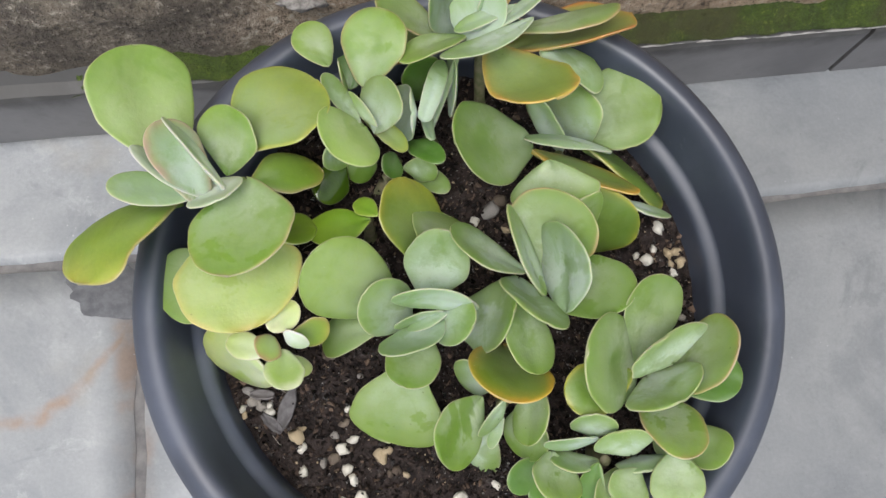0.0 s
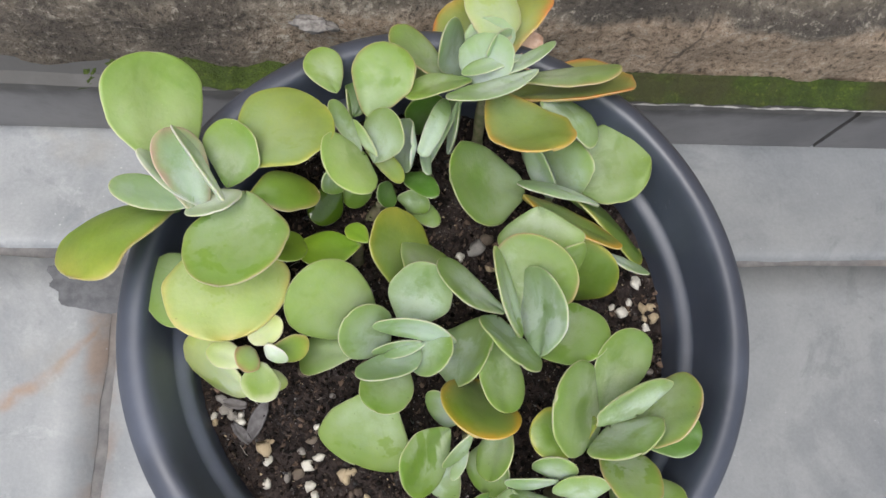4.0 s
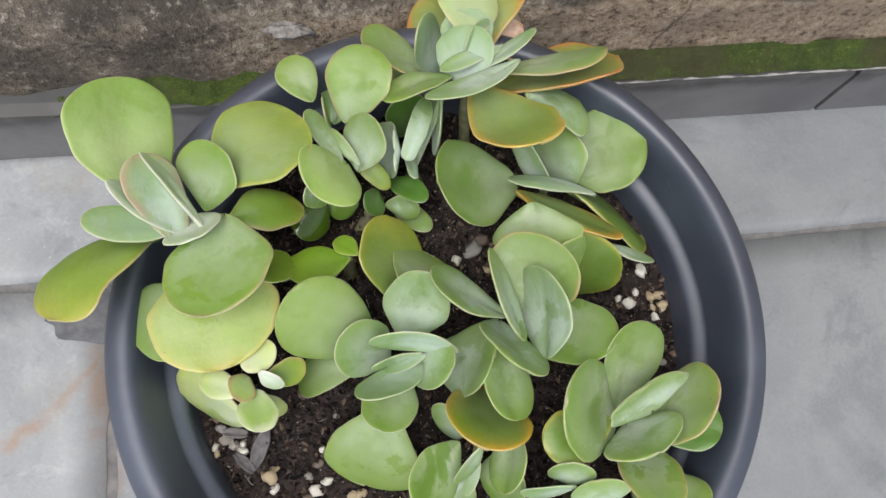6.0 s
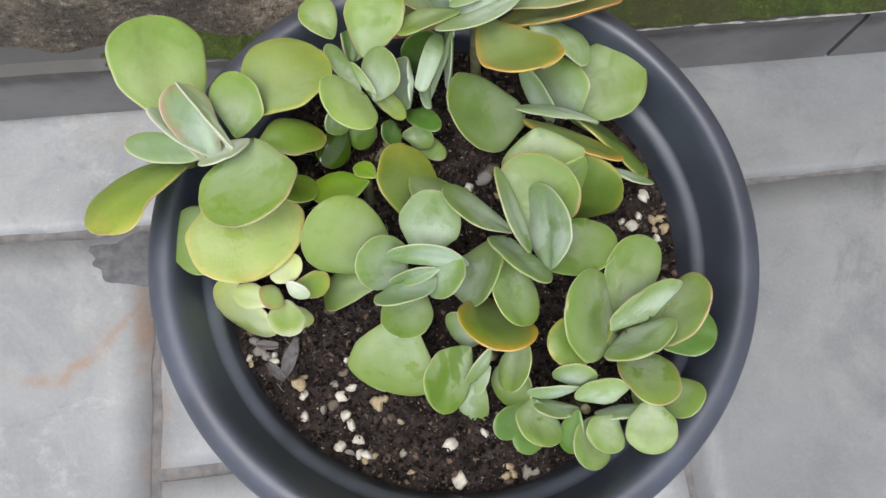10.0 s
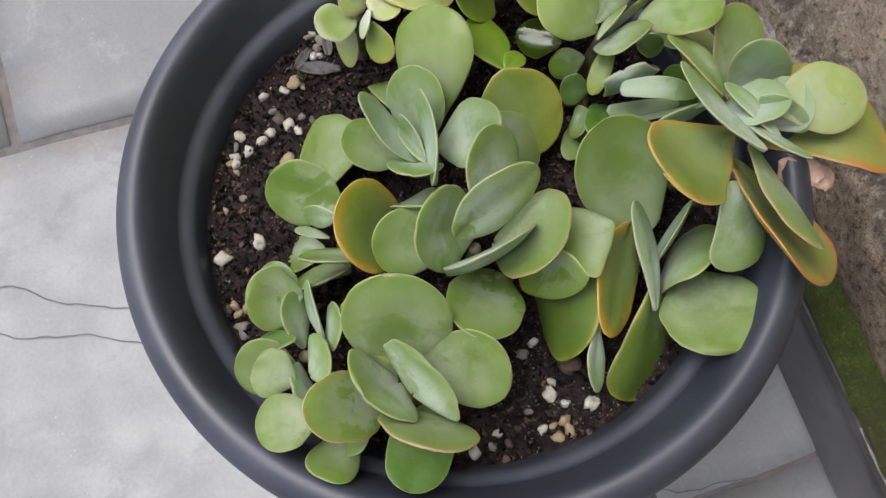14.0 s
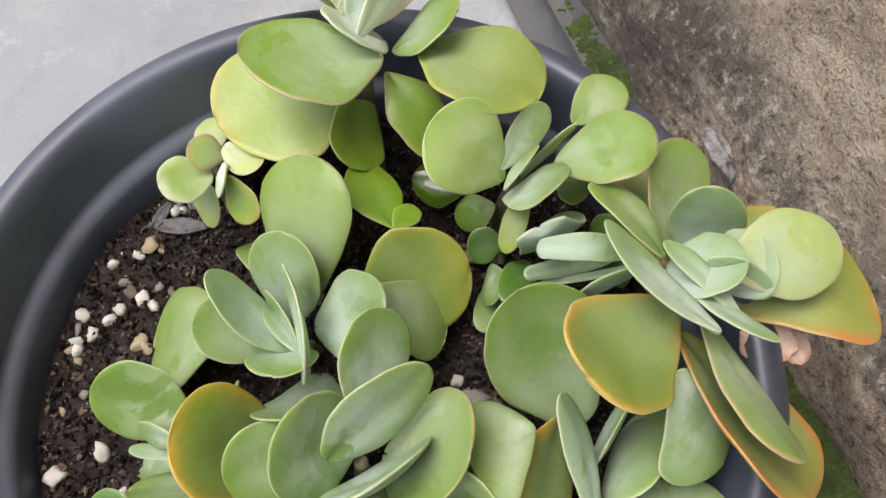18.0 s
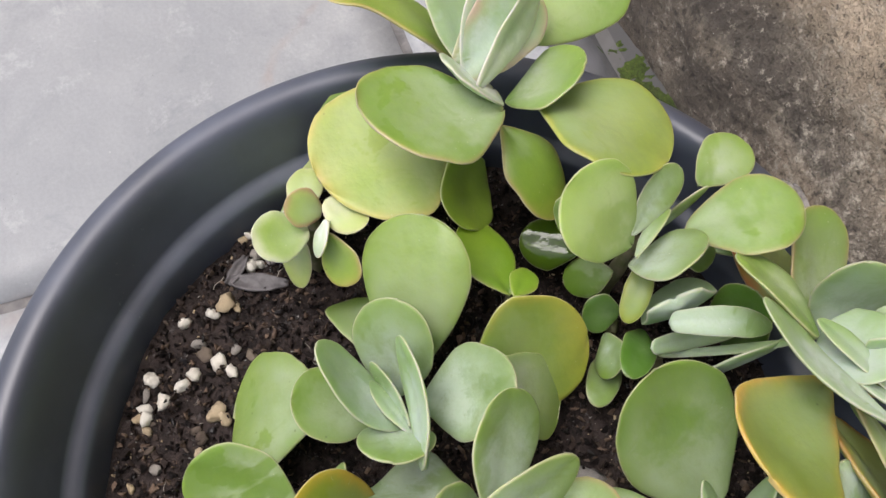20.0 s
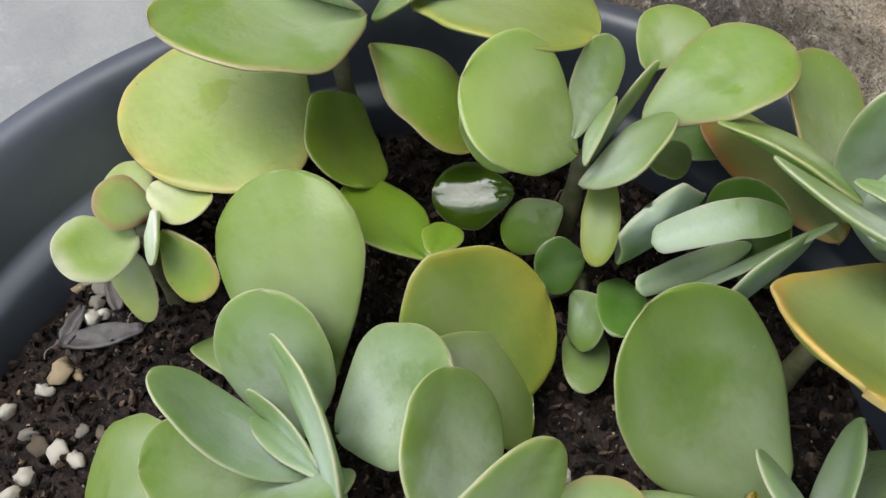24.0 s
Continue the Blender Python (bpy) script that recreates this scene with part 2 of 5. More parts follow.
def stem_material():
    m = Nodes("stem_skin")
    n = m.noise(160, 4)
    return m.done(m.mix(m.span(n, 0.3, 0.7), (0.10, 0.115, 0.045), (0.20, 0.175, 0.11)), 0.6, m.bump(n, 0.3, 0.001))


def plastic_material():
    m = Nodes("black_plastic")
    dust, fine = m.noise(9, 5, 0.6), m.noise(330, 2)
    streak = m.noise(40, 3, 0.6)
    color = m.mix(m.span(dust, 0.35, 0.75), (0.032, 0.039, 0.058), (0.078, 0.092, 0.130))
    specks = m.cells(170)
    spot = m.math("MULTIPLY", m.span(specks.outputs["Distance"], 0.02, 0.05, 1, 0), m.span(m.noise(13, 2), 0.55, 0.68))
    color = m.mix(m.math("MULTIPLY", spot, 0.55), color, (0.34, 0.34, 0.33))
    color = m.mix(m.span(streak, 0.6, 0.8, 0, 0.25), color, (0.12, 0.125, 0.14))
    scuff = m.math("MULTIPLY", m.span(m.noise(150, 3, 0.7, distort=2.5), 0.66, 0.74), m.span(m.noise(11, 2), 0.55, 0.65, 0, 0.6))
    color = m.mix(scuff, color, (0.24, 0.25, 0.27))
    return m.done(color, m.span(dust, 0.3, 0.7, 0.44, 0.58), m.bump(fine, 0.05, 0.0004, m.bump(m.noise(24, 2), 0.06, 0.002)), Specular_IOR_Level=0.9)


def soil_material():
    m = Nodes("damp_potting_soil")
    a, b = m.noise(70, 6, 0.7), m.noise(330, 4, 0.7)
    color = m.mix(m.span(a, 0.35, 0.68), (0.0125, 0.0098, 0.0094), (0.048, 0.0370, 0.0335))
    color = m.mix(m.span(b, 0.56, 0.70, 0, 0.6), color, (0.105, 0.072, 0.052))
    wet = m.span(m.noise(150, 4, 0.7), 0.56, 0.66)
    return m.done(color, m.span(wet, 0, 1, 0.85, 0.30), m.bump(a, 0.9, 0.005, m.bump(b, 0.8, 0.002)), Specular_IOR_Level=m.span(wet, 0, 1, 0.12, 0.5))


def crumb_material():
    m = Nodes("soil_and_bark_crumbs")
    island = m.tree.nodes.new("ShaderNodeNewGeometry").outputs["Random Per Island"]
    color = m.mix(m.span(island, 0.35, 0.85), (0.0100, 0.0080, 0.0076), (0.056, 0.041, 0.035))
    color = m.mix(m.span(island, 0.78, 0.99), color, (0.170, 0.120, 0.088))
    n = m.noise(420, 4, 0.7)
    color = m.mix(m.span(n, 0.35, 0.65, 0, 0.6), color, (0.5, 0.45, 0.4), "MULTIPLY")
    wet = m.span(island, 0.05, 0.16, 1, 0)
    return m.done(color, m.span(wet, 0, 1, 0.8, 0.22), m.bump(n, 0.7, 0.0012), Specular_IOR_Level=m.span(wet, 0, 1, 0.15, 0.5))


def slate_material(name="grey_slate", tone=1.0):
    m = Nodes(name)
    big, mid, fine = m.noise(3.2, 5, 0.6, distort=0.5), m.noise(17, 6, 0.65), m.noise(240, 4, 0.7)
    x, y, z = m.split(m.coord.outputs["Object"])
    color = m.mix(m.span(big, 0.3, 0.7), (0.325, 0.334, 0.352), (0.440, 0.442, 0.450))
    color = m.mix(m.span(mid, 0.35, 0.75, 0, 0.55), color, (0.310, 0.318, 0.335))
    # cloudy darker and chalky lighter areas
    color = m.mix(m.span(m.noise(5.5, 7, 0.68, distort=0.8), 0.50, 0.66, 0, 0.55), color, (0.245, 0.256, 0.278))
    color = m.mix(m.span(m.noise(11, 6, 0.72, distort=1.0), 0.56, 0.68, 0, 0.45), color, (0.215, 0.226, 0.244))
    chalk = m.math("MULTIPLY", m.span(m.noise(12, 6, 0.7, distort=0.8), 0.52, 0.64), m.span(m.noise(75, 5, 0.75), 0.42, 0.60, 0.15, 1.0))
    color = m.mix(m.math("MULTIPLY", chalk, m.span(x, -0.36, -0.24, 0.48, 0.14)), color, (0.54, 0.54, 0.55))
    # rust run curving away from the joint by the pot
    u = m.math("ADD", x, 0.43)
    line = m.math("ABSOLUTE", m.math("ADD", m.math("SUBTRACT", m.math("SUBTRACT", m.math("MULTIPLY", m.math("MULTIPLY", u, u), 7.0), 0.018), y), m.math("MULTIPLY", m.math("SUBTRACT", m.noise(24, 4), 0.5), 0.030)))
    rust = m.math("MULTIPLY", m.span(line, 0.0, 0.013, 1, 0), m.span(m.noise(34, 4), 0.30, 0.60, 0.25, 1.0))
    side = m.math("MULTIPLY", m.span(m.math("ABSOLUTE", m.math("SUBTRACT", m.math("ADD", x, 0.316), m.math("MULTIPLY", m.math("SUBTRACT", m.noise(30, 3), 0.5), 0.03))), 0.004, 0.024, 1, 0), m.span(m.noise(19, 4), 0.40, 0.60, 0.15, 0.8))
    rust = m.math("MAXIMUM", m.math("MULTIPLY", rust, m.math("MULTIPLY", m.span(x, -0.50, -0.40, 0.25, 1), m.span(x, -0.318, -0.300, 1, 0))), m.math("MULTIPLY", side, m.span(y, -0.25, 0.02, 0.35, 1)))
    rust = m.math("MULTIPLY", rust, m.span(y, 0.065, 0.09, 1, 0))
    color = m.mix(m.math("MULTIPLY", rust, 0.72), color, (0.40, 0.225, 0.125))
    ochre = m.math("MULTIPLY", m.span(m.noise(6.5, 4), 0.60, 0.74), m.span(x, -0.30, -0.20, 1, 0))
    color = m.mix(m.math("MULTIPLY", ochre, 0.28), color, (0.40, 0.33, 0.22))
    specks, flecks = m.cells(120), m.cells(90)
    color = m.mix(m.math("MULTIPLY", m.span(specks.outputs["Distance"], 0.03, 0.08, 1, 0), m.span(m.noise(9, 2), 0.54, 0.64, 0, 0.7)), color, (0.09, 0.09, 0.09))
    color = m.mix(m.math("MULTIPLY", m.span(flecks.outputs["Distance"], 0.04, 0.12, 1, 0), m.span(m.noise(8, 3), 0.55, 0.63, 0, 0.75)), color, (0.68, 0.68, 0.67))
    color = m.mix(m.span(fine, 0.35, 0.65, 0.0, 0.28), color, (0.70, 0.70, 0.72), "MULTIPLY")
    color = m.mix(m.math("MULTIPLY", m.random(), 0.18), color, (0.25, 0.26, 0.28))
    color = m.mix(1.0, color, (tone * 0.975, tone, tone * 0.985), "MULTIPLY")
    return m.done(color, m.span(mid, 0.3, 0.7, 0.42, 0.62), m.bump(mid, 0.25, 0.004, m.bump(fine, 0.15, 0.001)))


def mortar_material():
    m = Nodes("joint_mortar")
    a = m.noise(60, 5, 0.65)
    color = m.mix(m.span(a, 0.3, 0.7), (0.105, 0.103, 0.103), (0.195, 0.187, 0.182))
    color = m.mix(m.span(m.noise(7, 3), 0.52, 0.66, 0, 0.4), color, (0.22, 0.175, 0.14))
    return m.done(color, 0.85, m.bump(a, 0.6, 0.003))


def skirting_material():
    m = Nodes("dark_slate_skirting")
    a, b = m.noise(6, 5, 0.6), m.noise(60, 5)
    x, y, z = m.split(m.coord.outputs["Object"])
    streak = m.tree.nodes.new("ShaderNodeTexWave")
    streak.inputs["Scale"].default_value, streak.inputs["Distortion"].default_value = 6.0, 9.0
    color = m.mix(m.span(a, 0.3, 0.7), (0.118, 0.116, 0.117), (0.185, 0.181, 0.180))
    color = m.mix(m.span(b, 0.5, 0.8, 0, 0.4), color, (0.11, 0.11, 0.105))
    # dark top edge, its colour deepened to cancel the sky light on the fillet
    dark_top = m.span(m.math("ADD", z, m.math("MULTIPLY", m.noise(25, 4), 0.05)), 0.100, 0.125, 0, 0.85)
    color = m.mix(dark_top, color, (0.048, 0.046, 0.042))
    return m.done(color, 0.6, m.bump(b, 0.25, 0.003))


def wall_material():
    m = Nodes("weathered_concrete")
    big, mid, grit, fine = m.noise(5.5, 5, 0.6, distort=0.4), m.noise(24, 6, 0.72), m.noise(110, 5, 0.75), m.noise(420, 3, 0.7)
    x, y, z = m.split(m.coord.outputs["Object"])
    color = m.mix(m.span(big, 0.3, 0.7), (0.125, 0.106, 0.080), (0.300, 0.258, 0.198))
    # less stained higher up, with the brighter sky light there put into the colour
    color = m.mix(m.span(m.math("ADD", z, m.math("MULTIPLY", m.math("SUBTRACT", m.noise(7, 5, 0.65), 0.5), 0.14)), 0.215, 0.315, 0, 0.95), color, m.mix(m.span(m.noise(48, 5, 0.7), 0.35, 0.65), (0.380, 0.298, 0.205), (0.700, 0.570, 0.415)))
    color = m.mix(m.math("MULTIPLY", m.span(mid, 0.48, 0.66, 0, 0.70), m.span(z, 0.24, 0.34, 1, 0.45)), color, (0.070, 0.060, 0.044))
    # pale crumbled patches between the dark ones
    color = m.mix(m.math("MULTIPLY", m.span(m.noise(38, 6, 0.75, distort=0.6), 0.50, 0.64), m.span(big, 0.35, 0.6, 0.35, 0.9)), color, (0.470, 0.415, 0.325))
    # the bare, sandy course above the moss
    low = m.math("ADD", z, m.math("MULTIPLY", m.math("SUBTRACT", m.noise(9, 4), 0.5), 0.06))
    bare = m.span(m.math("ADD", x, m.math("MULTIPLY", m.noise(7, 3), 0.5)), 0.0, 0.30)
    course = m.math("MULTIPLY", m.span(low, 0.200, 0.216, 1, 0), m.math("ADD", 0.12, m.math("MULTIPLY", bare, 0.83)))
    # sooty where the sandy course has worn off
    soot = m.math("MULTIPLY", m.math("MULTIPLY", m.span(low, 0.205, 0.225, 1, 0), m.math("SUBTRACT", 1.0, bare)), m.span(m.noise(10, 4, 0.6), 0.44, 0.58, 0.80, 0.15))
    color = m.mix(soot, color, (0.062, 0.055, 0.047))
    color = m.mix(course, color, m.mix(m.span(grit, 0.35, 0.65), (0.300, 0.222, 0.150), (0.500, 0.385, 0.275)))
    band = m.math("MULTIPLY", m.span(low, 0.205, 0.222), m.span(m.math("ADD", z, m.math("MULTIPLY", m.noise(6, 4), 0.10)), 0.265, 0.31, 1, 0))
    color = m.mix(m.math("MULTIPLY", band, 0.75), color, (0.058, 0.050, 0.043))
    foot = m.span(m.math("ADD", z, m.math("MULTIPLY", m.noise(30, 4), 0.02)), 0.112, 0.128, 0.75, 0)
    color = m.mix(foot, color, (0.040, 0.032, 0.022))
    color = m.mix(m.span(m.math("ADD", grit, m.math("MULTIPLY", big, 0.25)), 0.66, 0.80, 0, 0.8), color, (0.50, 0.45, 0.365))
    color = m.mix(m.span(grit, 0.34, 0.46, 0.75, 0), color, (0.034, 0.029, 0.023))
    specks = m.cells(240)
    color = m.mix(m.math("MULTIPLY", m.span(specks.outputs["Distance"], 0.05, 0.13, 1, 0), m.span(mid, 0.48, 0.60, 0, 0.85)), color, (0.60, 0.58, 0.54))
    crack = m.span(m.math("ABSOLUTE", m.math("ADD", m.math("SUBTRACT", x, 0.285), m.math("ADD", m.math("MULTIPLY", m.math("SUBTRACT", m.noise(40, 4), 0.5), 0.03), m.math("MULTIPLY", m.math("SUBTRACT", 0.2, z), 0.2)))), 0.0006, 0.0030, 0.6, 0)
    color = m.mix(m.math("MULTIPLY", crack, m.span(z, 0.22, 0.25, 1, 0)), color, (0.05, 0.042, 0.035))
    return m.done(color, 0.9, m.bump(mid, 1.0, 0.018, m.bump(grit, 1.0, 0.008, m.bump(fine, 0.5, 0.0015))))


def moss_material():
    m = Nodes("green_moss")
    a, b = m.noise(40, 5, 0.7), m.noise(420, 3, 0.7)
    color = m.mix(m.span(a, 0.3, 0.7), (0.024, 0.042, 0.004), (0.062, 0.096, 0.009))
    color = m.mix(m.span(b, 0.40, 0.62, 0, 0.55), color, (0.016, 0.024, 0.004))
    color = m.mix(m.span(m.noise(150, 4, 0.7), 0.56, 0.68, 0, 0.6), color, (0.120, 0.150, 0.020))
    color = m.mix(m.span(m.noise(13, 3), 0.5, 0.68, 0, 0.7), color, (0.040, 0.036, 0.014))
    return m.done(color, 0.95, m.bump(a, 0.8, 0.006, m.bump(b, 1.0, 0.002)))


def stone_material(name, a, b, rough=0.75):
    m = Nodes(name)
    n = m.noise(180, 4)
    color = m.mix(m.span(n, 0.3, 0.7), a, b)
    color = m.mix(m.math("MULTIPLY", m.random(), 0.35), color, (0.42, 0.36, 0.27))
    return m.done(color, rough, m.bump(n, 0.5, 0.001))


STEM, PLASTIC, SOIL, CRUMB, SLATE, MORTAR = stem_material(), plastic_material(), soil_material(), crumb_material(), slate_material(), mortar_material()
# same slate toned down: blocked sky light over the right-hand slabs, put into colour
SHADED_SLATE = slate_material("shaded_slate", 0.58)
MID_SLATE = slate_material("stained_slate", 0.80)
SKIRT, WALL, MOSS = skirting_material(), wall_material(), moss_material()
PERLITE = stone_material("white_perlite", (0.60, 0.58, 0.50), (0.78, 0.76, 0.69))
TAN = stone_material("tan_gravel", (0.32, 0.24, 0.14), (0.52, 0.42, 0.27))
GREYSTONE = stone_material("grey_gravel", (0.13, 0.125, 0.12), (0.30, 0.28, 0.26))
BARK = stone_material("brown_bark", (0.035, 0.024, 0.018), (0.095, 0.062, 0.045))
DEADLEAF = stone_material("dried_leaf", (0.050, 0.046, 0.050), (0.105, 0.099, 0.104), 0.6)
PETAL = stone_material("withered_pink", (0.42, 0.26, 0.18), (0.58, 0.42, 0.33), 0.6)


# ---- geometry helpers ----
def mesh_of(name, verts, faces, material, smooth=True):
    me = bpy.data.meshes.new(name)
    me.from_pydata([tuple(v) for v in verts], [], faces)
    me.materials.append(material)
    if smooth:
        me.polygons.foreach_set("use_smooth", [True] * len(me.polygons))
    me.update()
    return me


def part(name, me, parent, label=""):
    ob = new(name, me)
    ob.parent = parent
    ob.matrix_parent_inverse = parent.matrix_world.inverted()
    return tagged(ob, label)


def lathe(name, profile, material, turns=128):
    verts, faces = [], []
    for k in range(turns):
        a = 2 * math.pi * k / turns
        verts += [(r * math.cos(a), r * math.sin(a), z) for r, z in profile]
    n = len(profile)
    for k in range(turns):
        j = (k + 1) % turns
        faces += [(k * n + i, j * n + i, j * n + i + 1, k * n + i + 1) for i in range(n - 1)]
    return mesh_of(name, verts, faces, material)


def rounded(points, steps=5):
    """A profile with its corners rounded off (Chaikin)."""
    for _ in range(steps):
        out = [points[0]]
        for (a, b), (c, d) in zip(points, points[1:]):
            out += [(0.75 * a + 0.25 * c, 0.75 * b + 0.25 * d), (0.25 * a + 0.75 * c, 0.25 * b + 0.75 * d)]
        points = out + [points[-1]]
    return points


# ---- ground, tiles, wall ----
bm = bmesh.new()
R = 60.0
for v in ((-R, -R, -0.006), (R, -R, -0.006), (R, R, -0.006), (-R, R, -0.006)):
    bm.verts.new(v)
bm.faces.new(bm.verts)
me = bpy.data.meshes.new("ground")
bm.to_mesh(me)
me.materials.append(MORTAR)
ground = tagged(new("ground", me), "grey mortar bed under slate paving", kind="structure")


def tile_mesh(corners, top=0.0, deep=0.03, edge=0.003, seed=0, material=None):
    """A split slate slab: slightly uneven, worn edges."""
    rng = random.Random(seed)
    nx = ny = 14
    verts, faces = [], []
    a, b, c, d = [Vector((*p, 0)) for p in corners]
    for j in range(ny + 1):
        for i in range(nx + 1):
            u, v = i / nx, j / ny
            p = (a * (1 - u) + b * u) * (1 - v) + (d * (1 - u) + c * u) * v
            rim = i in (0, nx) or j in (0, ny)
            if rim:
                p += Vector((noise.noise(p * 22 + Vector((seed, 0, 0))), noise.noise(p * 22 + Vector((0, seed, 7))), 0)) * 0.003
            h = 0.0016 * noise.noise(p * 6 + Vector((seed * 3.1, 0, 0))) + 0.0006 * noise.noise(p * 31)
            verts.append((p.x, p.y, top + h - (edge if rim else 0)))
    w = nx + 1
    for j in range(ny):
        for i in range(nx):
            faces.append((j * w + i, j * w + i + 1, (j + 1) * w + i + 1, (j + 1) * w + i))
    ring = [i for i in range(w)] + [j * w + nx for j in range(1, w)] + [nx * w + i for i in range(nx - 1, -1, -1)] + [j * w for j in range(nx - 1, 0, -1)]
    base = len(verts)
    verts += [(verts[k][0], verts[k][1], top - deep) for k in ring]
    m = len(ring)
    faces += [(ring[k], base + k, base + (k + 1) % m, ring[(k + 1) % m]) for k in range(m)]
    return mesh_of("tile", verts, faces, material or SLATE)


paving = tagged(new("pavement"), "grey slate paving slabs with worn mortar joints", kind="structure")
TILE = 0.546
G = 0.006


def joint_x(y):
    """The joint beside the pot runs slightly askew."""
    return -0.3085 + 0.061 * max(y, -0.7)


def joint_y(x):
    return 0.141 - 0.057 * (max(x, -0.6) + 0.30)


def slab(corners, gap, seed, material):
    (ax, ay), (bx, by), (cx, cy), (dx, dy) = corners
    part("tile", tile_mesh(((ax + gap, ay + gap), (bx - gap, by + gap), (cx - gap, cy - gap), (dx + gap, dy - gap)), seed=seed, material=material), paving)


def foot(x):
    """Where the skirting meets the paving."""
    return 0.2745 + 0.0205 * (0.30 - x) + 0.006


rows = [0.141 - k * TILE for k in range(5)] + [-2.312]
for k, (hi, lo) in enumerate(zip(rows, rows[1:])):
    top = (joint_y(-0.864), joint_y(joint_x(hi))) if k == 0 else (hi, hi)
    slab(((-0.864, lo), (joint_x(lo), lo), (joint_x(hi), top[1]), (-0.864, top[0])), 0.0062, k + 1, MID_SLATE)
# the course along the wall, its joints offset from those in front
for n, (x0, x1, tight) in enumerate(((-0.730, -0.184, 0.0050), (-1.276, -0.730, 0.0050), (-0.184, 0.250, 0.0030))):
    slab(((x0, joint_y(x0)), (x1, joint_y(x1)), (x1, foot(x1)), (x0, foot(x0))), tight, n + 11, MID_SLATE)
rows = [-0.132 - k * TILE for k in range(5)]
slab(((joint_x(-0.132), -0.130), (0.250, -0.132), (0.250, joint_y(0.250)), (joint_x(0.141), 0.141)), 0.0055, 8, MID_SLATE)
for k, (hi, lo) in enumerate(zip(rows, rows[1:])):
    slab(((joint_x(lo), lo), (0.250, lo), (0.250, hi), (joint_x(hi), hi)), 0.0055, k + 21, SLATE)
seed = 31
for x0, y0, gap, mat in ((0.250, 0.121, 0.0035, SHADED_SLATE), (0.796, -0.05, 0.005, SHADED_SLATE), (-1.41, 0.02, 0.006, SLATE)):
    edges = [-2.312] + [y0 + k * TILE for k in range(-4, 2)]
    for lo, hi in zip(edges, edges[1:]):
        if x0 < -1 and hi > 0.1:
            hi = joint_y(-1.1)
        hi = min(hi, foot(x0))
        slab(((x0, lo), (x0 + TILE, lo), (x0 + TILE, hi), (x0, hi)), gap, seed, mat)
        seed += 1

# the rest of the paving, far from the pot, is one sheet of plain slabs
verts, faces = [], []
for i in range(-14, 15):
    for j in range(-24, 1):
        x0, y0 = -0.318 + i * 0.56, -0.13 + j * TILE
        if -1.42 < x0 + 0.02 and x0 + 0.55 < 1.36 and y0 + TILE > -2.0:
            continue
        k, y1 = len(verts), min(y0 + TILE, 0.275 + 0.0205 * (0.3 - max(-3, min(3, x0))))
        verts += [(x0 + G, y0 + G, -0.002), (x0 + 0.56 - G, y0 + G, -0.002), (x0 + 0.56 - G, y1 - G, -0.002), (x0 + G, y1 - G, -0.002)]
        faces.append((k, k + 1, k + 2, k + 3))
far = part("tile_field", mesh_of("tile_field", verts, faces, SLATE, False), paving)
tagged(far, kind="stuff")


def strip_along(name, points, width, z, material, parent=None, wobble=0.0015):
    """A thin uneven ribbon on the ground along points."""
    verts, faces = [], []
    fine = []
    for (ax, ay), (bx, by) in zip(points, points[1:]):
        for k in range(12):
            fine.append(Vector((ax + (bx - ax) * k / 12, ay + (by - ay) * k / 12, 0)))
    fine.append(Vector((*points[-1], 0)))
    for k, p in enumerate(fine):
        d = (fine[min(k + 1, len(fine) - 1)] - fine[max(k - 1, 0)]).normalized()
        s = Vector((-d.y, d.x, 0))
        p = p + s * noise.noise(p * 60) * wobble * 2
        w = width * (0.6 + 0.6 * abs(noise.noise(p * 90)))
        verts += [(p + s * w / 2)[:2] + (z,), (p - s * w / 2)[:2] + (z,)]
        if k:
            faces.append((2 * k - 2, 2 * k - 1, 2 * k + 1, 2 * k))
    return mesh_of(name, verts, faces, material)


CHALK = stone_material("chalky_mortar", (0.20, 0.198, 0.194), (0.34, 0.335, 0.33), 0.9)
_smear = Nodes("dark_mortar_smear")
SMEAR = _smear.done(_smear.mix(_smear.span(_smear.noise(60, 5, 0.7), 0.3, 0.7), (0.078, 0.080, 0.086), (0.135, 0.137, 0.145)), 0.85)
CRACK = Nodes("crack_dirt").done((0.15, 0.148, 0.146), 0.9)
part("crack", strip_along("crack", [(-0.20, -0.56), (-0.19, -0.505), (-0.177, -0.435), (-0.146, -0.397), (-0.108, -0.315), (-0.072, -0.261), (-0.05, -0.20)], 0.0016, 0.0022, CRACK), paving)
part("crack", strip_along("crack", [(-0.175, -0.56), (-0.166, -0.515), (-0.154, -0.484), (-0.122, -0.446), (-0.098, -0.365), (-0.062, -0.304), (0.008, -0.242), (0.03, -0.20)], 0.0014, 0.0022, CRACK), paving)
part("crack", strip_along("crack", [(0.252, 0.262), (0.249, 0.20), (0.238, 0.13), (0.222, 0.105), (0.19, 0.09)], 0.0014, 0.0022, CRACK), paving)


